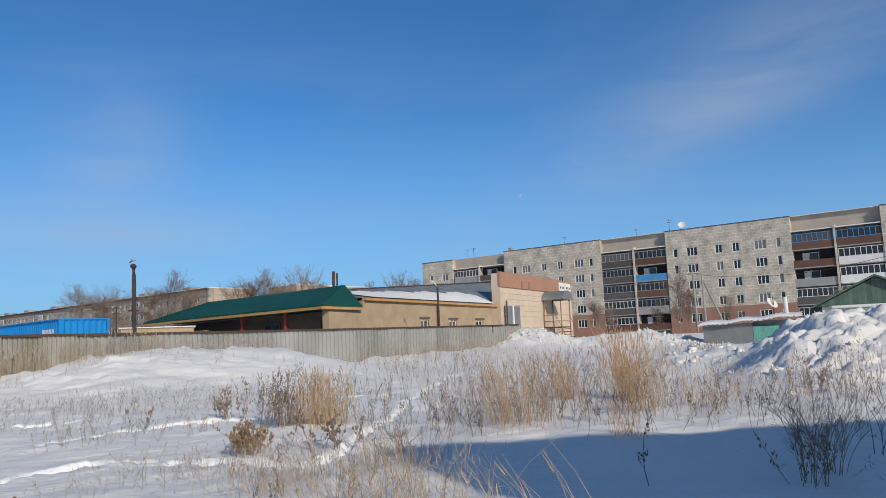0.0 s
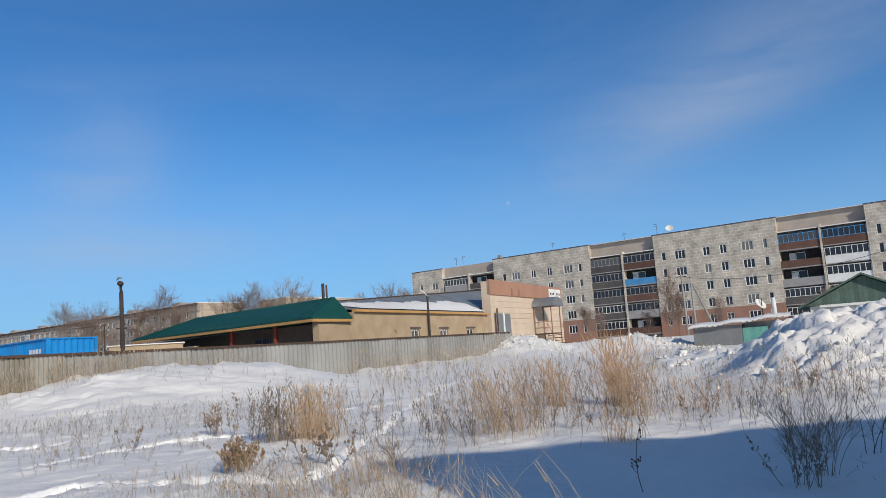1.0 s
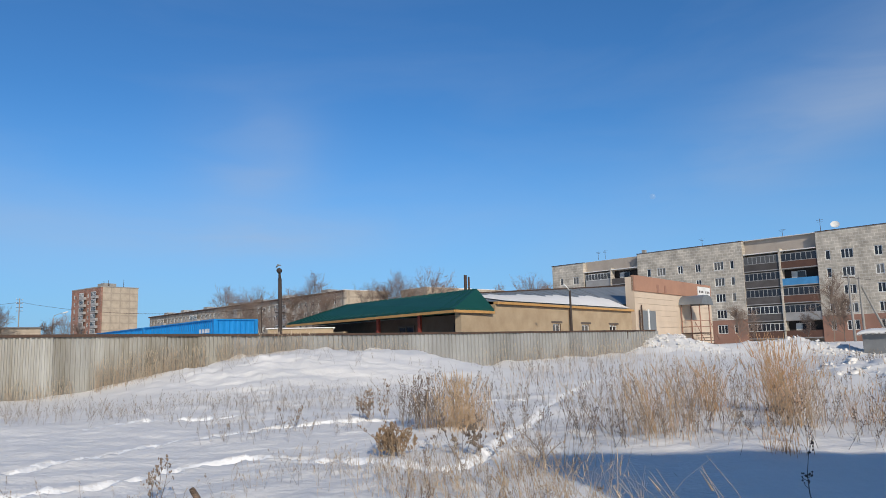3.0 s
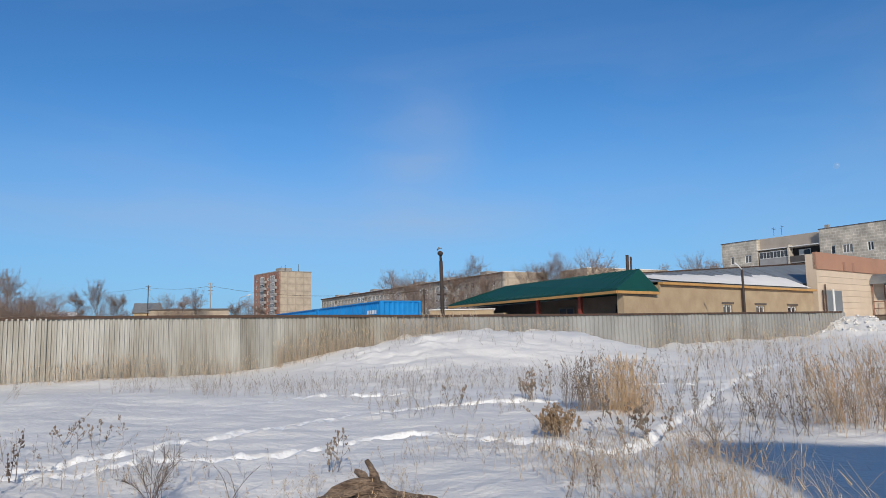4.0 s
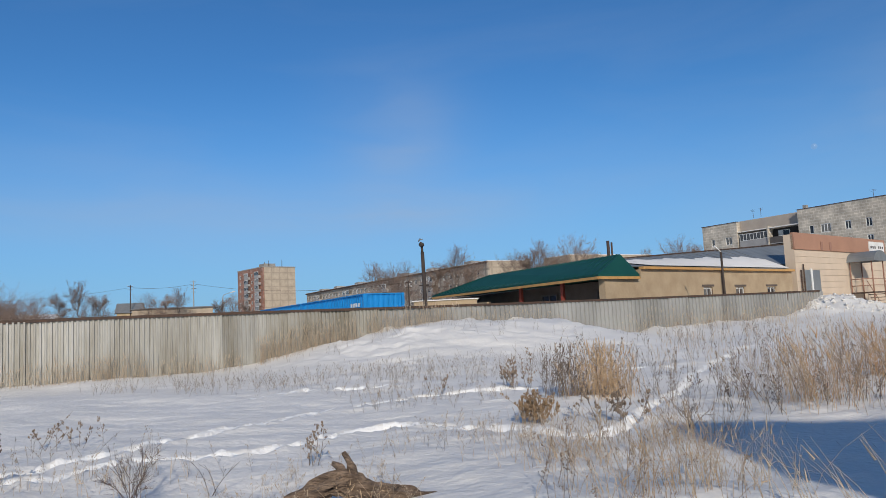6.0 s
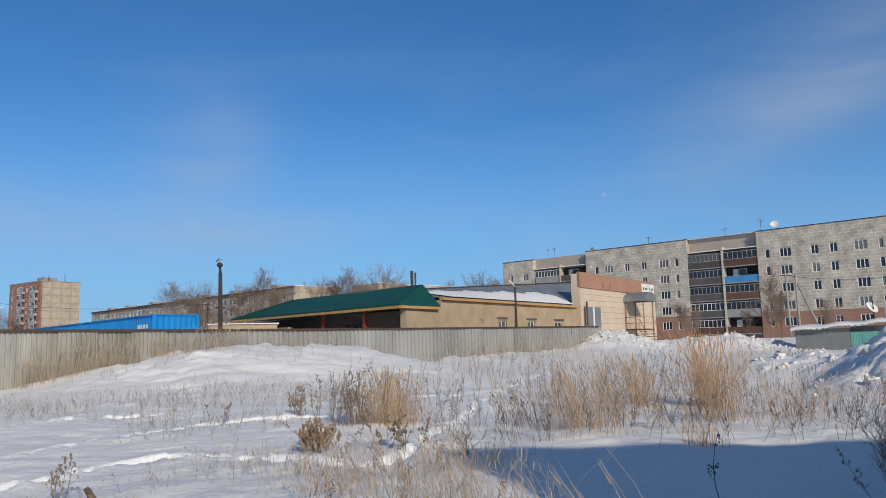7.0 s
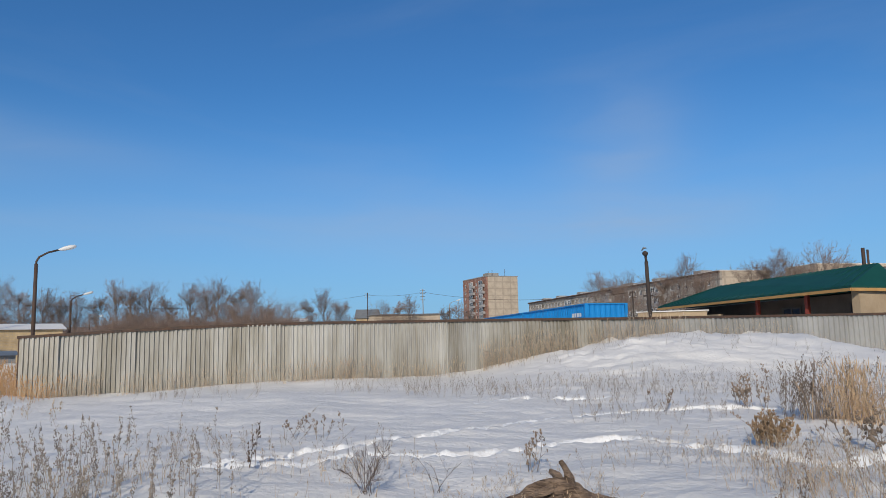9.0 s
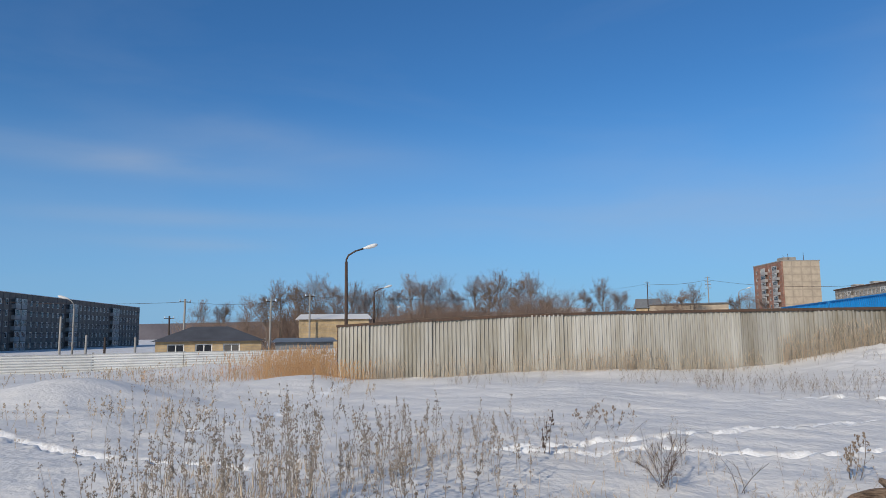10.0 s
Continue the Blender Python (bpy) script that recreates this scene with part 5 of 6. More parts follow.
def merge(sets):
    vs, fs, o = [], [], 0
    for v, f in sets:
        if f.shape[1] == 4:
            f = np.concatenate([f[:, [0, 1, 2]], f[:, [0, 2, 3]]])
        vs.append(v)
        fs.append(f + o)
        o += len(v)
    return np.concatenate(vs), np.concatenate(fs)


def on_ground(xy, sink=0.03):
    return np.column_stack([xy, height(xy[:, 0], xy[:, 1]) - sink])


def grass(xy, h, lean=0.25, r=0.004, wind=(-0.1, 0.1), plume=0.4):
    """Dry grass stalks; a share of them carries a thin plume and drooping blades."""
    n = len(xy)
    base = on_ground(xy)
    h = np.broadcast_to(h, (n,)) * rng.uniform(0.4, 1.2, n)
    off = rng.normal(0, lean, (n, 2)) + np.array(wind)
    tip = base + np.column_stack([off * h[:, None], h])
    bend = np.column_stack([-off * h[:, None] * 0.18, np.zeros(n)])
    out = [stalks(base, tip, bend, np.full(n, r), np.full(n, r * 0.35), 3)]
    k = rng.random(n) < plume
    if k.any():
        p, m = tip[k], k.sum()
        q = p - (tip[k] - base[k]) * rng.uniform(0.12, 0.25, (m, 1))
        out.append(stalks(q, p + rng.normal(0, 0.02, (m, 3)), np.zeros((m, 3)), np.full(m, r * 2.3), np.full(m, r * 0.6), 2))
    k = rng.random(n) < 0.55
    if k.any():
        m = k.sum()
        s = base[k] + (tip[k] - base[k]) * rng.uniform(0.15, 0.65, (m, 1))
        w = rng.uniform(0, 2 * np.pi, m)
        ln = h[k] * rng.uniform(0.12, 0.35, m)
        e = s + np.column_stack([np.cos(w) * ln, np.sin(w) * ln, rng.uniform(-0.2, 0.7, m) * ln])
        bb = np.column_stack([np.zeros((m, 2)), ln * 0.15])
        out.append(stalks(s, e, bb, np.full(m, r * 0.9), np.full(m, r * 0.3), 2))
    return merge(out)


def wormwood(xy, h, lean=0.12, twigs=9, seeds=3, r=0.006, seed_size=0.007, spread=0.32):
    """Stiff dead weeds: a stem, upward side twigs, and seed heads along them."""
    n = len(xy)
    base = on_ground(xy)
    h = np.broadcast_to(h, (n,)) * rng.uniform(0.6, 1.2, n)
    off = rng.normal(0, lean, (n, 2))
    tip = base + np.column_stack([off * h[:, None], h])
    bend = np.column_stack([rng.normal(0, 0.05, (n, 2)) * h[:, None], np.zeros(n)])
    out = [stalks(base, tip, bend, np.full(n, r), np.full(n, r * 0.4), 4)]
    i = np.repeat(np.arange(n), twigs)
    m = len(i)
    t = rng.uniform(0.25, 0.97, m)[:, None]
    s = base[i] * (1 - t) + tip[i] * t + bend[i] * (4 * t * (1 - t))
    w = rng.uniform(0, 2 * np.pi, m)
    ln = h[i] * spread * (1.15 - t[:, 0]) * rng.uniform(0.5, 1.2, m)
    e = s + np.column_stack([np.cos(w) * ln * 0.75, np.sin(w) * ln * 0.75, ln * rng.uniform(0.45, 1.0, m)])
    out.append(stalks(s, e, np.column_stack([np.zeros((m, 2)), -ln * 0.1]), np.full(m, r * 0.55), np.full(m, r * 0.25), 2))
    if seeds:
        j = np.repeat(np.arange(m), seeds)
        u = rng.uniform(0.35, 1.05, len(j))[:, None]
        p = s[j] * (1 - u) + e[j] * u + rng.normal(0, 0.008, (len(j), 3))
        out.append(knobs(p, seed_size * rng.uniform(0.5, 1.4, len(j))))
        p = base[np.repeat(np.arange(n), 4)]
        u = rng.uniform(0.82, 1.0, len(p))[:, None]
        k4 = np.repeat(np.arange(n), 4)
        out.append(knobs(p * (1 - u) + tip[k4] * u, seed_size * 1.2 * rng.uniform(0.6, 1.4, len(p))))
    return merge(out)


def bush(x, y, h, stems=9, width=0.5, r=0.010, levels=3, kids=4):
    """A bare shrub that forks level by level."""
    base = np.column_stack([rng.normal(x, 0.07 * h, stems), rng.normal(y, 0.07 * h, stems)])
    b = on_ground(base)
    w = rng.uniform(0, 2 * np.pi, stems)
    sp = rng.uniform(0.1, 1, stems) * width
    tip = b + np.column_stack([np.cos(w) * sp * h, np.sin(w) * sp * h, h * rng.uniform(0.6, 1.0, stems)])
    bend = np.column_stack([np.cos(w) * -0.06 * h, np.sin(w) * -0.06 * h, np.full(stems, 0.03 * h)])
    out = [stalks(b, tip, bend, np.full(stems, r), np.full(stems, r * 0.45), 4)]
    ln0 = h
    for lv in range(levels - 1):
        i = np.repeat(np.arange(len(b)), kids)
        m = len(i)
        t = rng.uniform(0.25, 0.98, m)[:, None]
        s = b[i] * (1 - t) + tip[i] * t + bend[i] * (4 * t * (1 - t))
        d = (tip - b)[i]
        d /= np.linalg.norm(d, axis=1, keepdims=True)
        d2 = d + rng.normal(0, 0.5, (m, 3))
        d2[:, 2] += 0.15
        d2 /= np.linalg.norm(d2, axis=1, keepdims=True)
        ln = ln0 * (0.42 if lv == 0 else 0.5) * rng.uniform(0.5, 1.1, m)
        b, tip, r = s, s + d2 * ln[:, None], r * 0.55
        bend = rng.normal(0, 0.04, (m, 3)) * ln[:, None]
        out.append(stalks(b, tip, bend, np.full(m, r), np.full(m, r * 0.5), 2))
        ln0 = ln0 * 0.42
    return merge(out)


def blob(x, y, n, sx, sy):
    return np.column_stack([rng.normal(x, sx, n), rng.normal(y, sy, n)])


def plant(name, data, material, label, category, group="", kind=""):
    return tagged(new(name, mesh_np(name, *data, material)), label, category, group, kind)


def scatter(n, r0, r1, a0, a1, seed, patch=3.0, cut=0.0):
    """Places over a sector of the field, in patches."""
    r = np.sqrt(rng.uniform(r0 ** 2, r1 ** 2, n))
    a = np.radians(rng.uniform(a0, a1, n))
    xy = np.column_stack([-r * np.sin(a), r * np.cos(a)])
    s, q = fence_sq(xy[:, 0], xy[:, 1])
    keep = (fbm(xy[:, 0], xy[:, 1], patch, 2, seed) > cut) & ((q > 0.25) | (s < -8.5)) & (trail_gap(xy[:, 0], xy[:, 1]) > 0.25)
    return xy[keep]


WORMWOOD = mat("pale_wormwood", (0.40, 0.335, 0.27), 0.9, (0.25, 0.205, 0.165), 3.0, 60.0, rand=0.12)
# the large reed clump and the smaller plants round it
plant("reed_clump", merge([grass(blob(-2.35, 13.4, 230, 0.27, 0.26), 0.9, 0.19, 0.0042, (-0.02, 0.0), 0.8), grass(blob(-2.4, 13.4, 90, 0.36, 0.32), 0.6, 0.32, 0.0042, (-0.02, 0.0), 0.6)]), STRAW, "tall clump of straw-yellow dry reeds standing in snow", "dry reeds", "reed clumps", "stuff")
plant("reed_clump", grass(blob(-3.0, 13.5, 55, 0.22, 0.25), 0.9, 0.2, 0.0042, (-0.05, 0.0), 0.7), WEED, "grey-brown dry reeds beside the straw clump", "dry reeds", "reed clumps", "stuff")
plant("dry_weed", wormwood(blob(-2.9, 10.45, 46, 0.12, 0.12), 0.42, 0.3, 9, 4, 0.004, 0.009), mat("russet_leaf", (0.42, 0.29, 0.17), 0.9, (0.26, 0.17, 0.10), 4.0, 50.0), "low curled russet weed tuft at the snow's edge", "dry weed", "weeds", "stuff")
plant("dry_weed", wormwood(blob(-4.6, 14.9, 9, 0.12, 0.1), 0.58, 0.16, 12, 5, 0.006, 0.011), WEED, "leafy grey-brown dead weed", "dry weed", "weeds", "stuff")
plant("dry_weed", wormwood(blob(-4.2, 14.9, 3, 0.04, 0.05), 0.85, 0.06, 12, 5, 0.007, 0.011, 0.2), WEED, "upright grey-brown dead weed", "dry weed", "weeds", "stuff")
plant("dry_weed", wormwood(blob(-5.68, 13.6, 3, 0.06, 0.05), 0.55, 0.15, 8, 2, 0.006, 0.012), WEED, "thin upright dead weed beside the tracks", "dry weed", "weeds", "stuff")
plant("dry_weed", wormwood(blob(-1.75, 10.6, 10, 0.2, 0.15), 0.55, 0.22, 9, 4, 0.005, 0.013), WEED, "thin brown weed below the reeds", "dry weed", "weeds", "stuff")
plant("weed_stand", wormwood(blob(-2.6, 13.6, 34, 0.42, 0.3), 1.0, 0.16, 13, 2, 0.0045, 0.006, 0.24), WORMWOOD, "branchy bleached weeds among the reeds", "dry weed", "weeds", "stuff")
plant("weed_stand", wormwood(blob(-3.2, 13.6, 26, 0.16, 0.2), 0.95, 0.14, 13, 3, 0.0045, 0.007, 0.22), WEED, "grey-brown branchy weeds beside the reeds", "dry weed", "weeds", "stuff")
plant("weed_stand", wormwood(blob(-1.2, 12.6, 22, 0.4, 0.8), 0.7, 0.28, 12, 1, 0.004, 0.006, 0.3), WORMWOOD, "sparse branchy weeds beside the footpath", "dry weed", "weeds", "stuff")
# the tall stand on the right
for x, y, n, sx, sy, h, mt, say in (
        (0.55, 12.0, 26, 0.4, 0.4, 0.75, STRAW_PALE, "thin stand of bleached dry stalks"),
        (0.95, 12.4, 70, 0.3, 0.4, 0.9, STRAW, "stand of straw-coloured stalks at the shadow's edge"),
        (1.35, 13.2, 60, 0.4, 0.5, 0.95, STRAW_ORANGE, "rust-tinted dry stalks in snow"),
        (1.9, 14.6, 40, 0.5, 0.7, 0.9, STRAW, "thin straw-coloured stalks in snow"),
        (2.45, 15.8, 90, 0.16, 0.3, 0.95, STRAW_ORANGE, "tall rusty reed stand"),
        (3.45, 13.6, 90, 0.2, 0.3, 1.0, STRAW, "straw-coloured reeds at the foot of the rusty stand"),
        (3.75, 15.6, 200, 0.2, 0.35, 1.35, STRAW_ORANGE, "tall rusty reed stand"),
        (2.45, 10.7, 46, 0.14, 0.12, 0.45, STRAW_ORANGE, "small rusty tuft at the shadow's edge"),
        (4.6, 13.8, 60, 0.3, 0.3, 0.55, STRAW_ORANGE, "low rusty tuft below the snow heap"),
        (5.4, 15.2, 24, 0.6, 0.6, 0.75, STRAW, "straw-coloured stalks below the snow heap"),
        (6.9, 14.8, 34, 0.7, 0.5, 0.7, STRAW_ORANGE, "rusty stalks below the snow heap"),
        (0.2, 16.5, 24, 0.7, 1.2, 0.8, STRAW_PALE, "thin bleached stalks in snow"),
        (1.6, 18.0, 34, 0.8, 1.2, 0.9, STRAW, "dry stalks behind the stand"),
        (3.2, 19.5, 30, 0.9, 1.2, 0.9, STRAW_PALE, "bleached stalks behind the stand"),
        (5.0, 20.0, 60, 0.5, 0.8, 1.2, STRAW_ORANGE, "rusty stalks before the berm")):
    plant("dry_grass_stand", grass(blob(x, y, n, sx, sy), h, 0.24, 0.0042, (-0.06, 0.0), 0.55), mt, say, "dry grass", "dry stalks on the right", "stuff")
for x, y, n, h in ((0.5, 12.0, 16, 0.65), (1.2, 12.2, 24, 0.8), (2.0, 12.8, 18, 0.8), (3.2, 13.2, 16, 0.75), (0.0, 13.6, 14, 0.7), (4.2, 14.5, 14, 0.7), (6.0, 13.8, 16, 0.7), (2.6, 15.6, 18, 0.85), (-0.6, 12.0, 10, 0.6), (7.8, 14.5, 16, 0.75), (1.0, 15.0, 20, 0.85)):
    plant("weed_stand", wormwood(blob(x, y, n, 0.5, 0.5), h * 1.1, 0.26, 11, 2, 0.0045, 0.006), WEED, "tangled grey-brown dead weeds", "dry weed", "weeds", "stuff")
plant("weed_stand", wormwood(np.column_stack([rng.uniform(-0.4, 5.5, 60), rng.uniform(11.0, 13.2, 60)]), 0.55, 0.3, 9, 2, 0.004, 0.006), TWIG, "scattered dark weeds along the shadow's edge", "dry weed", "weeds", "stuff")
plant("grass_tuft", grass(np.column_stack([rng.uniform(-0.4, 5.8, 200), rng.uniform(11.2, 14.5, 200)]), 0.65, 0.32, 0.004, (-0.08, 0.0), 0.5), STRAW_PALE, "scattered bleached stalks along the shadow's edge", "dry grass", "grass tufts", "stuff")
# dark bushes in the shade
plant("bare_bush", bush(3.55, 7.6, 0.85, 15, 0.6, 0.004, 3, 6), WEED, "dense dark leafless bush in the shade", "bush", "bushes")
plant("bare_bush", bush(3.95, 7.9, 0.8, 13, 0.65, 0.004, 3, 6), WEED, "grey-brown leafless bush in the shade", "bush", "bushes")
plant("dry_weed", wormwood(blob(3.45, 7.45, 7, 0.16, 0.14), 0.5, 0.3, 10, 3, 0.005, 0.008), WEED, "dark leafy weed under the bush", "dry weed", "weeds", "stuff")
plant("dry_weed", wormwood(np.array([[1.93, 7.72]]), 0.72, 0.06, 10, 3, 0.007, 0.009, 0.14), TWIG, "single dark upright weed", "dry weed", "weeds", "stuff")
plant("dry_weed", bush(4.9, 8.8, 0.8, 4, 0.6, 0.006, 3, 4), TWIG, "sparse dark weed in the shade", "dry weed", "weeds")
plant("dry_weed", bush(-0.75, 10.2, 0.42, 9, 0.8, 0.005, 3, 4), WEED, "dark tangled weed at the shadow's corner", "dry weed", "weeds")
plant("dry_grass", grass(blob(0.75, 5.7, 12, 0.10, 0.06), 0.62, 0.12, 0.005, (-0.45, 0.05), 0.1), STRAW_PALE, "long pale grass blades leaning over the snow", "dry grass", "grass tufts")
plant("dry_grass", grass(blob(0.2, 6.0, 10, 0.12, 0.06), 0.5, 0.12, 0.005, (-0.4, 0.05), 0.1), STRAW_PALE, "long pale grass blades leaning over the snow", "dry grass", "grass tufts")
plant("snow_litter", wormwood(scatter(110, 6.4, 10.6, -33, -3, 99, 1.5, 0.0), 0.08, 0.9, 3, 0, 0.0026, 0.004), TWIG, "small dark twigs and stubble on the shaded snow", "twigs", kind="stuff")
# tufts before the log and right of it
for x, y, n, h, mt in ((-2.4, 8.1, 60, 0.48, STRAW_PALE), (-2.0, 8.6, 80, 0.5, STRAW_PALE), (-1.75, 7.9, 50, 0.45, STRAW), (-1.3, 8.4, 60, 0.5, STRAW_PALE), (-2.8, 9.3, 40, 0.42, STRAW_PALE), (-0.75, 6.2, 80, 0.6, STRAW), (-0.35, 6.6, 70, 0.6, STRAW_PALE), (-1.25, 6.4, 60, 0.5, STRAW_PALE), (-0.2, 7.6, 60, 0.55, STRAW_PALE), (-0.9, 9.2, 60, 0.6, STRAW), (-3.35, 5.75, 40, 0.3, STRAW), (-0.3, 9.7, 40, 0.5, STRAW)):
    plant("grass_tuft", grass(blob(x, y, int(n * 0.85), 0.28, 0.24), h, 0.34, 0.003, (-0.08, 0.0), 0.3), mt, "loose tuft of pale dry grass on snow", "dry grass", "grass tufts", "stuff")
for x, y, n, h in ((-1.6, 7.2, 16, 0.55), (-0.8, 7.3, 16, 0.6), (-2.1, 7.6, 12, 0.55), (-1.1, 8.0, 14, 0.6), (-0.55, 8.6, 16, 0.6), (-1.9, 9.4, 10, 0.5), (-0.9, 5.7, 12, 0.6), (-1.6, 6.0, 10, 0.5)):
    plant("dry_weed", wormwood(blob(x, y, max(5, n // 2), 0.32, 0.28), h, 0.3, 9, 2, 0.003, 0.005), WEED, "thin grey-brown weeds leaning in the snow", "dry weed", "weeds", "stuff")
# weeds on the left
plant("bare_bush", bush(-5.85, 5.75, 0.5, 14, 0.9, 0.0042, 3, 5), TWIG, "low dark twiggy bush poking from snow", "bush", "bushes")
plant("dry_weed", bush(-5.4, 6.4, 0.45, 3, 0.8, 0.0048, 3, 2), TWIG, "forked bare twig in the snow", "dry weed", "weeds")
plant("dry_weed", wormwood(blob(-4.95, 7.6, 5, 0.06, 0.05), 0.5, 0.12, 8, 2, 0.005, 0.01), WEED, "thin brown weed beside the tracks", "dry weed", "weeds", "stuff")
plant("dry_weed", wormwood(blob(-9.15, 7.65, 10, 0.25, 0.2), 0.42, 0.4, 8, 4, 0.004, 0.008), WEED, "dark clustered seed heads above the snow", "dry weed", "weeds", "stuff")
plant("dry_weed", wormwood(blob(-7.88, 5.72, 3, 0.05, 0.05), 0.52, 0.1, 9, 3, 0.006, 0.009, 0.18), TWIG, "single dark weed on the tracks", "dry weed", "weeds", "stuff")
for x, y, n, h, sx, sy in ((-7.2, 2.1, 60, 0.85, 0.55, 0.5), (-6.6, 1.4, 70, 0.95, 0.5, 0.45), (-6.2, 0.9, 50, 0.8, 0.5, 0.4), (-8.0, 3.5, 34, 0.7, 0.5, 0.45), (-8.7, 4.3, 30, 0.6, 0.5, 0.45), (-7.0, 3.4, 30, 0.55, 0.6, 0.5), (-9.6, 5.0, 24, 0.55, 0.6, 0.5), (-7.2, 4.4, 20, 0.6, 0.4, 0.4), (-5.9, 2.6, 26, 0.5, 0.5, 0.4), (-6.3, 0.2, 24, 0.7, 0.5, 0.4), (-8.4, 1.6, 20, 0.65, 0.6, 0.5), (-11.0, 3.0, 16, 0.9, 0.5, 0.8)):
    plant("wormwood_stand", wormwood(blob(x, y, max(6, int(n * 0.52)), sx * 1.15, sy * 1.15), h * 1.12, 0.1, 16, 4, 0.0036, 0.0052, 0.13), WORMWOOD, "upright dead wormwood with seed spikes", "dry weed", "wormwood", "stuff")
for x, y, n, h in ((-6.9, 1.7, 90, 0.55), (-6.4, 1.1, 80, 0.6), (-7.9, 3.3, 60, 0.4), (-14.8, 2.2, 50, 0.5), (-8.6, 4.4, 50, 0.4), (-5.6, 4.4, 60, 0.3), (-6.5, 6.2, 40, 0.3)):
    plant("grass_tuft", grass(blob(x, y, n, 0.4, 0.35), h, 0.2, 0.0035, (0, 0), 0.4), STRAW_PALE, "bleached grass among dead wormwood", "dry grass", "grass tufts", "stuff")


plant("field_weeds", wormwood(scatter(2000, 9, 21, 14, 62, 61, 3.0, 0.1), 0.34, 0.3, 8, 1, 0.0028, 0.0045), mat("bleached_weed", (0.43, 0.36, 0.29), 0.9, (0.29, 0.235, 0.185), 3.0, 60.0), "pale dead weeds scattered over the snow field", "dry weeds", kind="stuff")
plant("field_weeds", wormwood(scatter(1500, 18, 32, 3, 60, 71, 3.0, 0.08), 0.36, 0.35, 6, 0, 0.004, 0.01), mat("faded_weed", (0.43, 0.37, 0.30), 0.9, (0.32, 0.26, 0.20), 3.0, 60.0), "pale dead weeds on the drift before the fence", "dry weeds", kind="stuff")
plant("field_weeds", wormwood(scatter(650, 16, 36, -20, 8, 81, 3.0, 0.0), 0.6, 0.2, 6, 1, 0.005, 0.008), WEED, "dead weeds before the snow berm", "dry weeds", kind="stuff")
plant("field_grass", grass(scatter(1300, 16, 40, -22, 6, 83, 3.0, 0.05), 0.7, 0.2, 0.006, (-0.05, 0), 0.5), STRAW_PALE, "bleached grass before the snow berm", "dry grass", kind="stuff")
plant("field_weeds", wormwood(scatter(900, 9, 40, 66, 96, 91, 3.5, 0.1), 0.4, 0.2, 6, 1, 0.005, 0.01), STRAW_PALE, "pale dead weeds on the open snow", "dry weeds", kind="stuff")
plant("field_weeds", wormwood(scatter(700, 6, 10.5, 10, 60, 95, 2.0, 0.05), 0.3, 0.4, 8, 1, 0.0022, 0.0035), STRAW_PALE, "fine weeds poking through near snow", "dry weeds", kind="stuff")
plant("heap_weeds", wormwood(scatter(300, 13.5, 18.5, -40, -19, 97, 2.0, 0.0), 0.55, 0.3, 8, 1, 0.004, 0.006), WEED, "dead weeds at the foot of the snow heap", "dry weeds", kind="stuff")

# grass along the fence and the brush beyond its corner
fs = []
for s0, s1, n, h in ((-7.6, -6.0, 220, 0.75), (-5.5, 0, 420, 0.7), (0, 2.5, 330, 0.75), (2.5, 5.5, 240, 0.6), (6.0, 9.6, 620, 0.9), (10, 13.5, 380, 0.8), (14, 19, 200, 0.6), (22, 35, 420, 0.9)):
    n, h = int(n * 0.6), h * 0.95
    s, q = rng.uniform(s0, s1, n), np.abs(rng.normal(0, 0.35, n)) + 0.08
    xy = np.column_stack([s * FD[0] + (FENCE_D - q) * FP[0], s * FD[1] + (FENCE_D - q) * FP[1]])
    fs.append(grass(xy, h, 0.16, 0.005, (0, 0), 0.5))
plant("fence_grass", merge(fs), STRAW_PALE, "tan dry grass along the foot of the fence", "dry grass", kind="stuff")
brush = []
for az, d, n, sx, h in ((70.3, 27.5, 420, 0.9, 0.95), (71.8, 29, 560, 1.0, 1.1), (73.0, 30, 350, 1.2, 1.0), (75.0, 31, 150, 1.2, 0.8), (83.0, 30, 50, 0.9, 0.5), (68.6, 24.6, 160, 0.5, 0.6)):
    q = polar(az, d)
    brush.append(grass(blob(q.x, q.y, n, sx, sx), h, 0.18, 0.006, (0, 0), 0.6))
plant("reed_brush", merge(brush), STRAW_ORANGE, "rust-coloured reed brush beyond the fence corner", "dry reeds", kind="stuff")


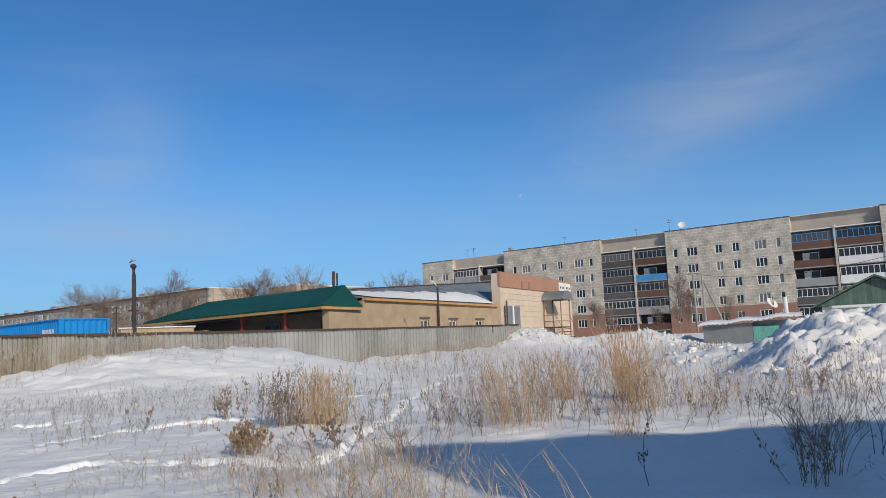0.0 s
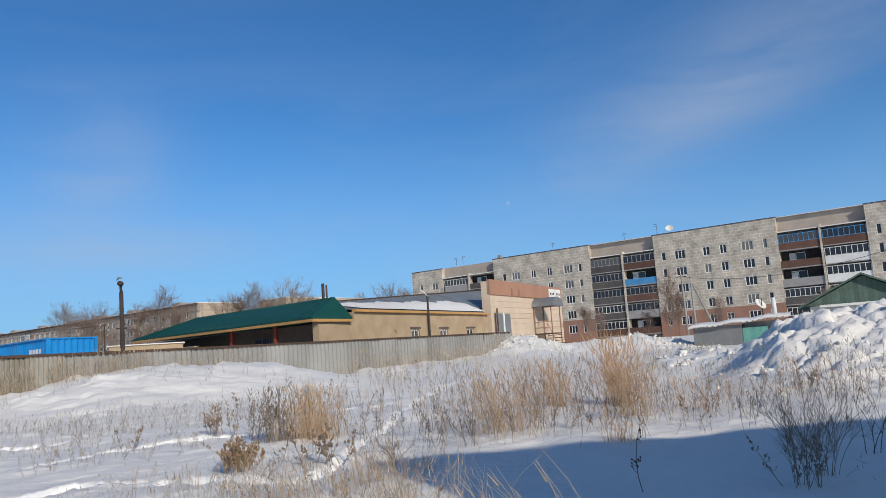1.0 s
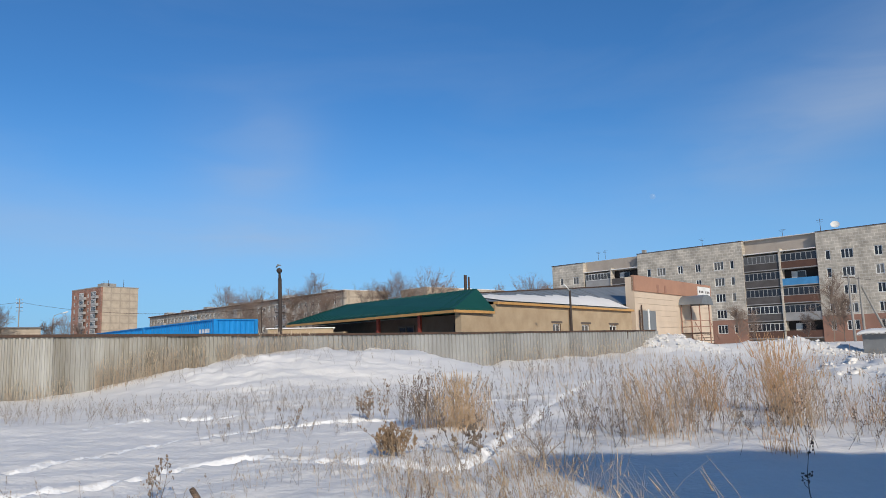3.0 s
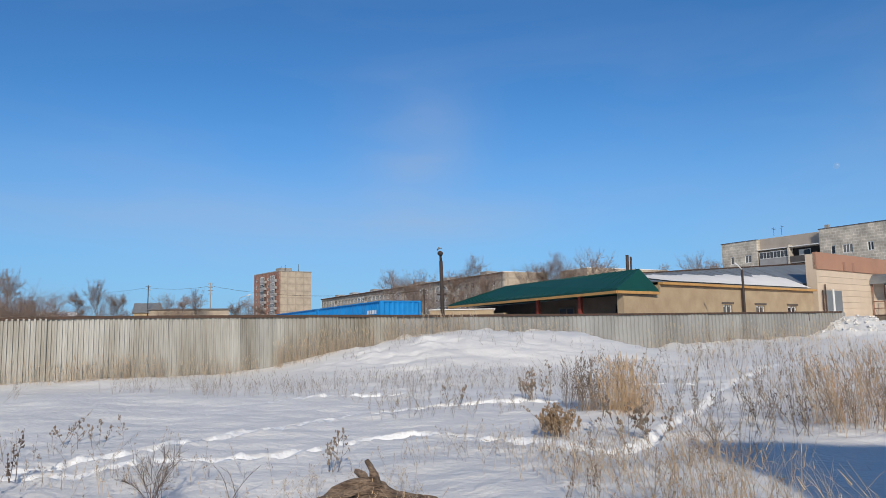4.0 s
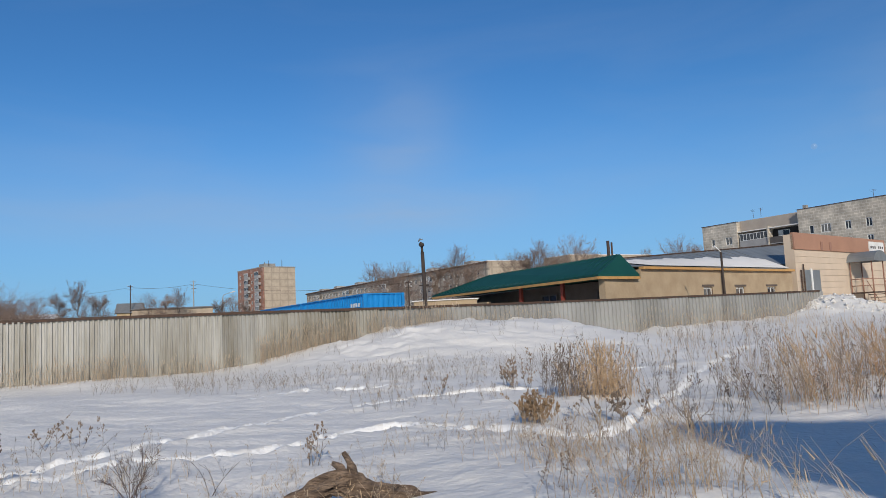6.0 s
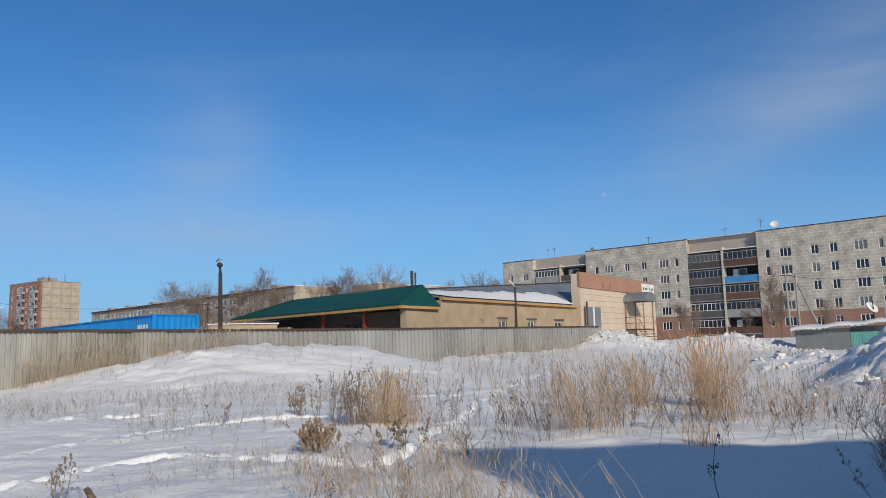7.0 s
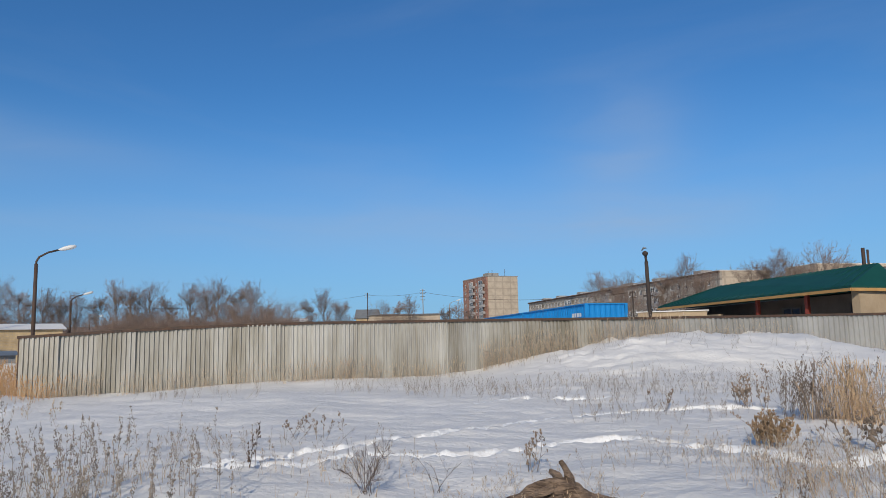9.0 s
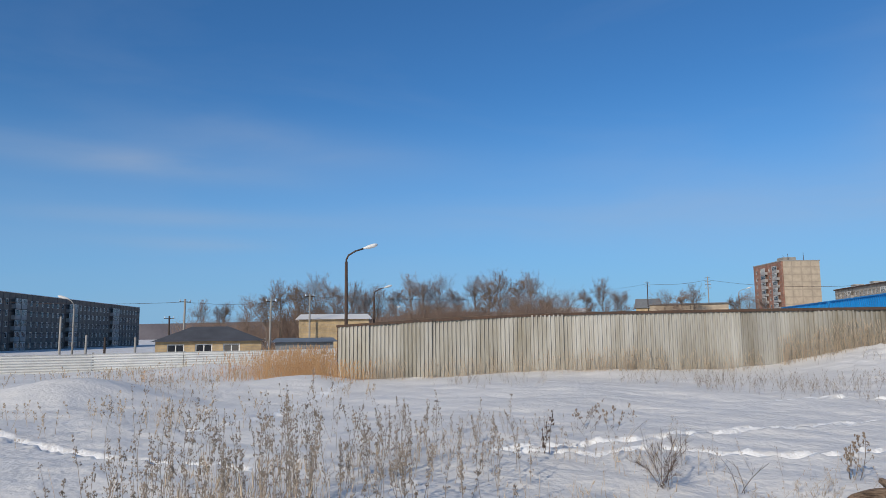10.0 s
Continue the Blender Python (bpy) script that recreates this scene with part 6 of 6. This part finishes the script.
# ---- log ----
def log():
    """A bent weathered log with two broken stubs, arched over the snow."""
    a = thing("fallen_log", Matrix.Rotation(radians(1.9), 4, "Z") @ Matrix.Translation((-3.42, 6.02, -0.08)) @ Matrix.Diagonal((0.86, 0.86, 0.84, 1)) @ Matrix.Translation((3.42, -6.02, 0)), "weathered grey-brown bent log with broken stubs on snow", "log")

    def limb(pts, radii, sides, segs, rough, seed):
        pts = [Vector(p) for p in pts]
        v, f = [], []
        n = len(pts) - 1
        rings = []
        for i in range(segs + 1):
            t = i / segs * n
            k = min(int(t), n - 1)
            u = t - k
            p0, p1, p2, p3 = pts[max(k - 1, 0)], pts[k], pts[k + 1], pts[min(k + 2, n)]
            c = 0.5 * ((2 * p1) + (p2 - p0) * u + (2 * p0 - 5 * p1 + 4 * p2 - p3) * u * u + (3 * p1 - p0 - 3 * p2 + p3) * u ** 3)
            rings.append((c, radii[k] * (1 - u) + radii[k + 1] * u))
        for i, (c, r) in enumerate(rings):
            d = (rings[min(i + 1, segs)][0] - rings[max(i - 1, 0)][0]).normalized()
            x = d.cross(Vector((0, 0, 1))).normalized()
            y = d.cross(x)
            for k in range(sides):
                w = 2 * math.pi * k / sides
                g = 1 + rough * noise.noise(Vector((math.cos(w) * 2.2 + seed, math.sin(w) * 2.2, i * 0.10))) + rough * 0.6 * noise.noise(Vector((math.cos(w) * 6 + seed, math.sin(w) * 6, i * 0.25)))
                v.append(c + (x * math.cos(w) + y * math.sin(w)) * r * g)
        for i in range(segs):
            for k in range(sides):
                f.append((i * sides + k, i * sides + (k + 1) % sides, (i + 1) * sides + (k + 1) % sides, (i + 1) * sides + k))
        f.append(tuple(reversed(range(sides))))
        f.append(tuple(range(segs * sides, segs * sides + sides)))
        return mesh("limb", v, f, LOGWOOD, False)

    part("trunk", limb([(-4.05, 5.25, -0.03), (-3.85, 5.5, 0.10), (-3.62, 5.8, 0.27), (-3.42, 6.02, 0.36), (-3.2, 6.2, 0.24), (-2.98, 6.42, 0.14), (-2.78, 6.68, 0.06), (-2.66, 6.82, 0.04)], [0.045, 0.08, 0.09, 0.125, 0.115, 0.108, 0.08, 0.02], 22, 70, 0.7, 3.0), a)
    part("stub", limb([(-3.34, 6.05, 0.40), (-3.4, 6.08, 0.5), (-3.5, 6.12, 0.53)], [0.06, 0.045, 0.028], 12, 16, 0.4, 7.0), a)
    part("stub", limb([(-3.24, 6.12, 0.36), (-3.3, 6.14, 0.52), (-3.37, 6.12, 0.66)], [0.06, 0.038, 0.022], 12, 16, 0.4, 9.0), a)
    part("splinter", limb([(-3.2, 6.1, 0.2), (-3.0, 6.05, 0.08), (-2.9, 6.0, -0.02)], [0.022, 0.016, 0.008], 8, 12, 0.3, 2.0), a)
    part("splinter", limb([(-2.85, 6.6, 0.08), (-2.68, 6.75, 0.09), (-2.58, 6.86, 0.08)], [0.045, 0.03, 0.006], 8, 12, 0.5, 5.0), a)


log()


# ---- snow blocks ----
def snow_blocks():
    """Broken lumps lying on the ploughed heaps."""
    sv = np.array([(x, y, z) for z in (-1, 1) for y in (-1, 1) for x in (-1, 1)], float)
    sf = np.array([[0, 2, 3, 1], [4, 5, 7, 6], [0, 1, 5, 4], [1, 3, 7, 5], [3, 2, 6, 7], [2, 0, 4, 6]])
    out = []
    for az0, az1, r0, r1, n, big in ((-45, -20, 15.5, 22.5, 90, 0.07), (-31.5, -22.5, 17.0, 20.5, 12, 0.13), (-40, -30, 19, 21.5, 5, 0.13), (-22, -19, 22, 24, 6, 0.14), (-22, -16, 23, 26, 60, 0.08), (-10, -3.5, 41.0, 45.0, 380, 0.06), (-21, -12, 42.5, 47, 380, 0.06)):
        for _ in range(n):
            q = polar(float(rng.uniform(az0, az1)), float(rng.uniform(r0, r1)))
            s = big * float(rng.uniform(0.1, 1.0)) ** 2.4 + 0.03
            v = sv * s * rng.uniform(0.5, 1.3, 3) * np.array([1.0, 0.8, 0.55]) * (1 + rng.uniform(-0.45, 0.3, (8, 1))) + rng.normal(0, 0.2 * s, (8, 3))
            m = np.array(Euler((rng.normal(0, 0.4), rng.normal(0, 0.4), rng.uniform(0, 6.2))).to_matrix())
            out.append((v @ m.T + np.array([q.x, q.y, ground_z(q.x, q.y) + s * 0.1]), sf))
    plant("snow_blocks", merge(out), SNOW, "broken lumps of ploughed snow on the heaps", "snow", kind="stuff")


snow_blocks()


# ---- trees ----
def bare_tree_meshes(h, seed, crown=0.42, dense=5):
    """Trunk and limbs as one mesh, twigs as another."""
    g = np.random.default_rng(seed)
    trunk, fine = [], []
    base = np.array([[0, 0, -0.4]])
    top = np.array([[g.normal(0, 0.03) * h, g.normal(0, 0.03) * h, h * 0.85]])
    trunk.append(stalks(base, top, np.array([[g.normal(0, 0.02) * h, 0, 0]]), [0.011 * h], [0.003 * h], 6))
    b, t, r, ln = base, top, 0.0052 * h, h * crown
    for lv in range(4):
        kids = (18, dense + 1, dense + 1, 4)[lv]
        i = np.repeat(np.arange(len(b)), kids)
        m = len(i)
        u = g.uniform(0.3 if lv == 0 else 0.25, 1.0, m)[:, None]
        s = b[i] * (1 - u) + t[i] * u
        d = (t - b)[i]
        d /= np.linalg.norm(d, axis=1, keepdims=True)
        d2 = d + g.normal(0, 0.62 if lv == 0 else 0.5, (m, 3))
        d2[:, 2] += 0.25
        d2 /= np.linalg.norm(d2, axis=1, keepdims=True)
        le = ln * g.uniform(0.5, 1.1, m) * (1.15 - 0.6 * u[:, 0] if lv == 0 else 1.0)
        b, t = s, s + d2 * le[:, None]
        bend = np.column_stack([np.zeros((m, 2)), -0.05 * le])
        (trunk if lv < 2 else fine).append(stalks(b, t, bend, np.full(m, r), np.full(m, r * 0.4), 3 if lv < 2 else 2))
        r, ln = max(r * 0.42, 0.011), ln * 0.52
    return mesh_np("trunk", *merge(trunk), BARK), mesh_np("crown", *merge(fine), THICKET)


TREES = [bare_tree_meshes(12, 11, 0.42), bare_tree_meshes(12, 23, 0.36, 6), bare_tree_meshes(12, 37, 0.5, 5), bare_tree_meshes(12, 51, 0.3, 6)]
tree_rows = ((78.9, 120, 2.35), (77.2, 125, 2.75), (75.3, 120, 2.65), (74.0, 105, 3.35), (72.8, 110, 3.65), (71.5, 100, 4.25), (70.2, 112, 4.05), (68.9, 108, 4.15), (67.6, 120, 3.55), (66.6, 125, 3.85), (65.5, 130, 3.45), (64.1, 120, 3.65),
             (62.8, 118, 4.15), (61.9, 112, 4.45), (60.6, 125, 4.05), (59.4, 130, 3.65), (58.0, 120, 4.05), (56.8, 112, 4.65), (56.0, 120, 4.35), (54.6, 108, 4.35), (53.5, 106, 4.15), (52.3, 125, 3.05), (50.6, 150, 2.75), (49.2, 120, 3.35),
             (48.1, 118, 3.65), (46.8, 125, 3.45), (43.5, 130, 2.75), (42.4, 122, 3.15), (41.5, 126, 3.05), (38.6, 150, 2.7), (37.6, 150, 2.6), (36.6, 140, 2.4), (26.6, 150, 4.4), (25.3, 140, 4.7), (24.4, 145, 4.3), (22.0, 150, 4.9),
             (20.6, 150, 5.2), (19.3, 160, 4.9), (15.9, 160, 4.6), (14.4, 150, 5.4), (13.3, 150, 5.3), (12.0, 170, 4.8), (10.9, 150, 5.4), (10.2, 160, 5.2), (6.2, 120, 4.2), (4.6, 110, 4.6), (3.6, 105, 4.8), (2.6, 108, 4.7),
             (1.9, 115, 4.3), (-11.6, 95, 2.7), (-12.6, 98, 2.0), (-16.1, 92, 1.9), (-17.6, 90, 4.0), (-18.3, 92, 3.4), (-21.2, 90, 2.2), (-28.2, 85, 2.6))
for k, (az, d, el) in enumerate(tree_rows):
    q = polar(az, d)
    z0 = -0.6 if az > 66 else 0.8
    hh = 1.6 + d * math.tan(radians(el)) - z0
    a = thing("bare_tree", pose(q.x, q.y, z0, 0, 0, k * 47.0), "leafless grey-brown tree behind the fence" if az > 0 else "slender leafless tree before the apartment building", "tree", "bare trees")
    tm, cm = TREES[k % 4]
    s = Matrix.Diagonal((hh / 12 * 0.98, hh / 12 * 0.98, hh / 12 * 0.94, 1))
    part("trunk", tm, a, s)
    part("crown", cm, a, s)
# undergrowth under the trees
ug = []
for az0, az1, d, n, h in ((64, 80, 118, 1500, 5.0), (50, 64, 108, 2600, 6.2), (36, 50, 146, 900, 5.0), (68, 73, 116, 700, 7.2), (64.5, 67.5, 112, 350, 6.5), (58.5, 63, 112, 700, 7.4), (52.3, 54.6, 104, 500, 8.2)):
    a = np.radians(rng.uniform(az0, az1, n))
    r = rng.normal(d, 5, n)
    b = np.column_stack([-r * np.sin(a), r * np.cos(a), np.full(n, -0.5)])
    hh = h * rng.uniform(0.4, 0.95, n)
    t = b + np.column_stack([rng.normal(0, 0.3, (n, 2)) * hh[:, None], hh])
    ug.append(stalks(b, t, np.zeros((n, 3)), np.full(n, 0.03), np.full(n, 0.012), 2))
    for _ in range(3):
        u = rng.uniform(0.3, 0.9, (n, 1))
        s = b * (1 - u) + t * u
        ug.append(stalks(s, s + np.column_stack([rng.normal(0, 0.3, (n, 2)) * hh[:, None], hh * rng.uniform(0.15, 0.4, n)]), np.zeros((n, 3)), np.full(n, 0.018), np.full(n, 0.008), 2))
plant("thicket", merge(ug), THICKET, "dense brown leafless undergrowth behind the fence", "thicket", kind="stuff")
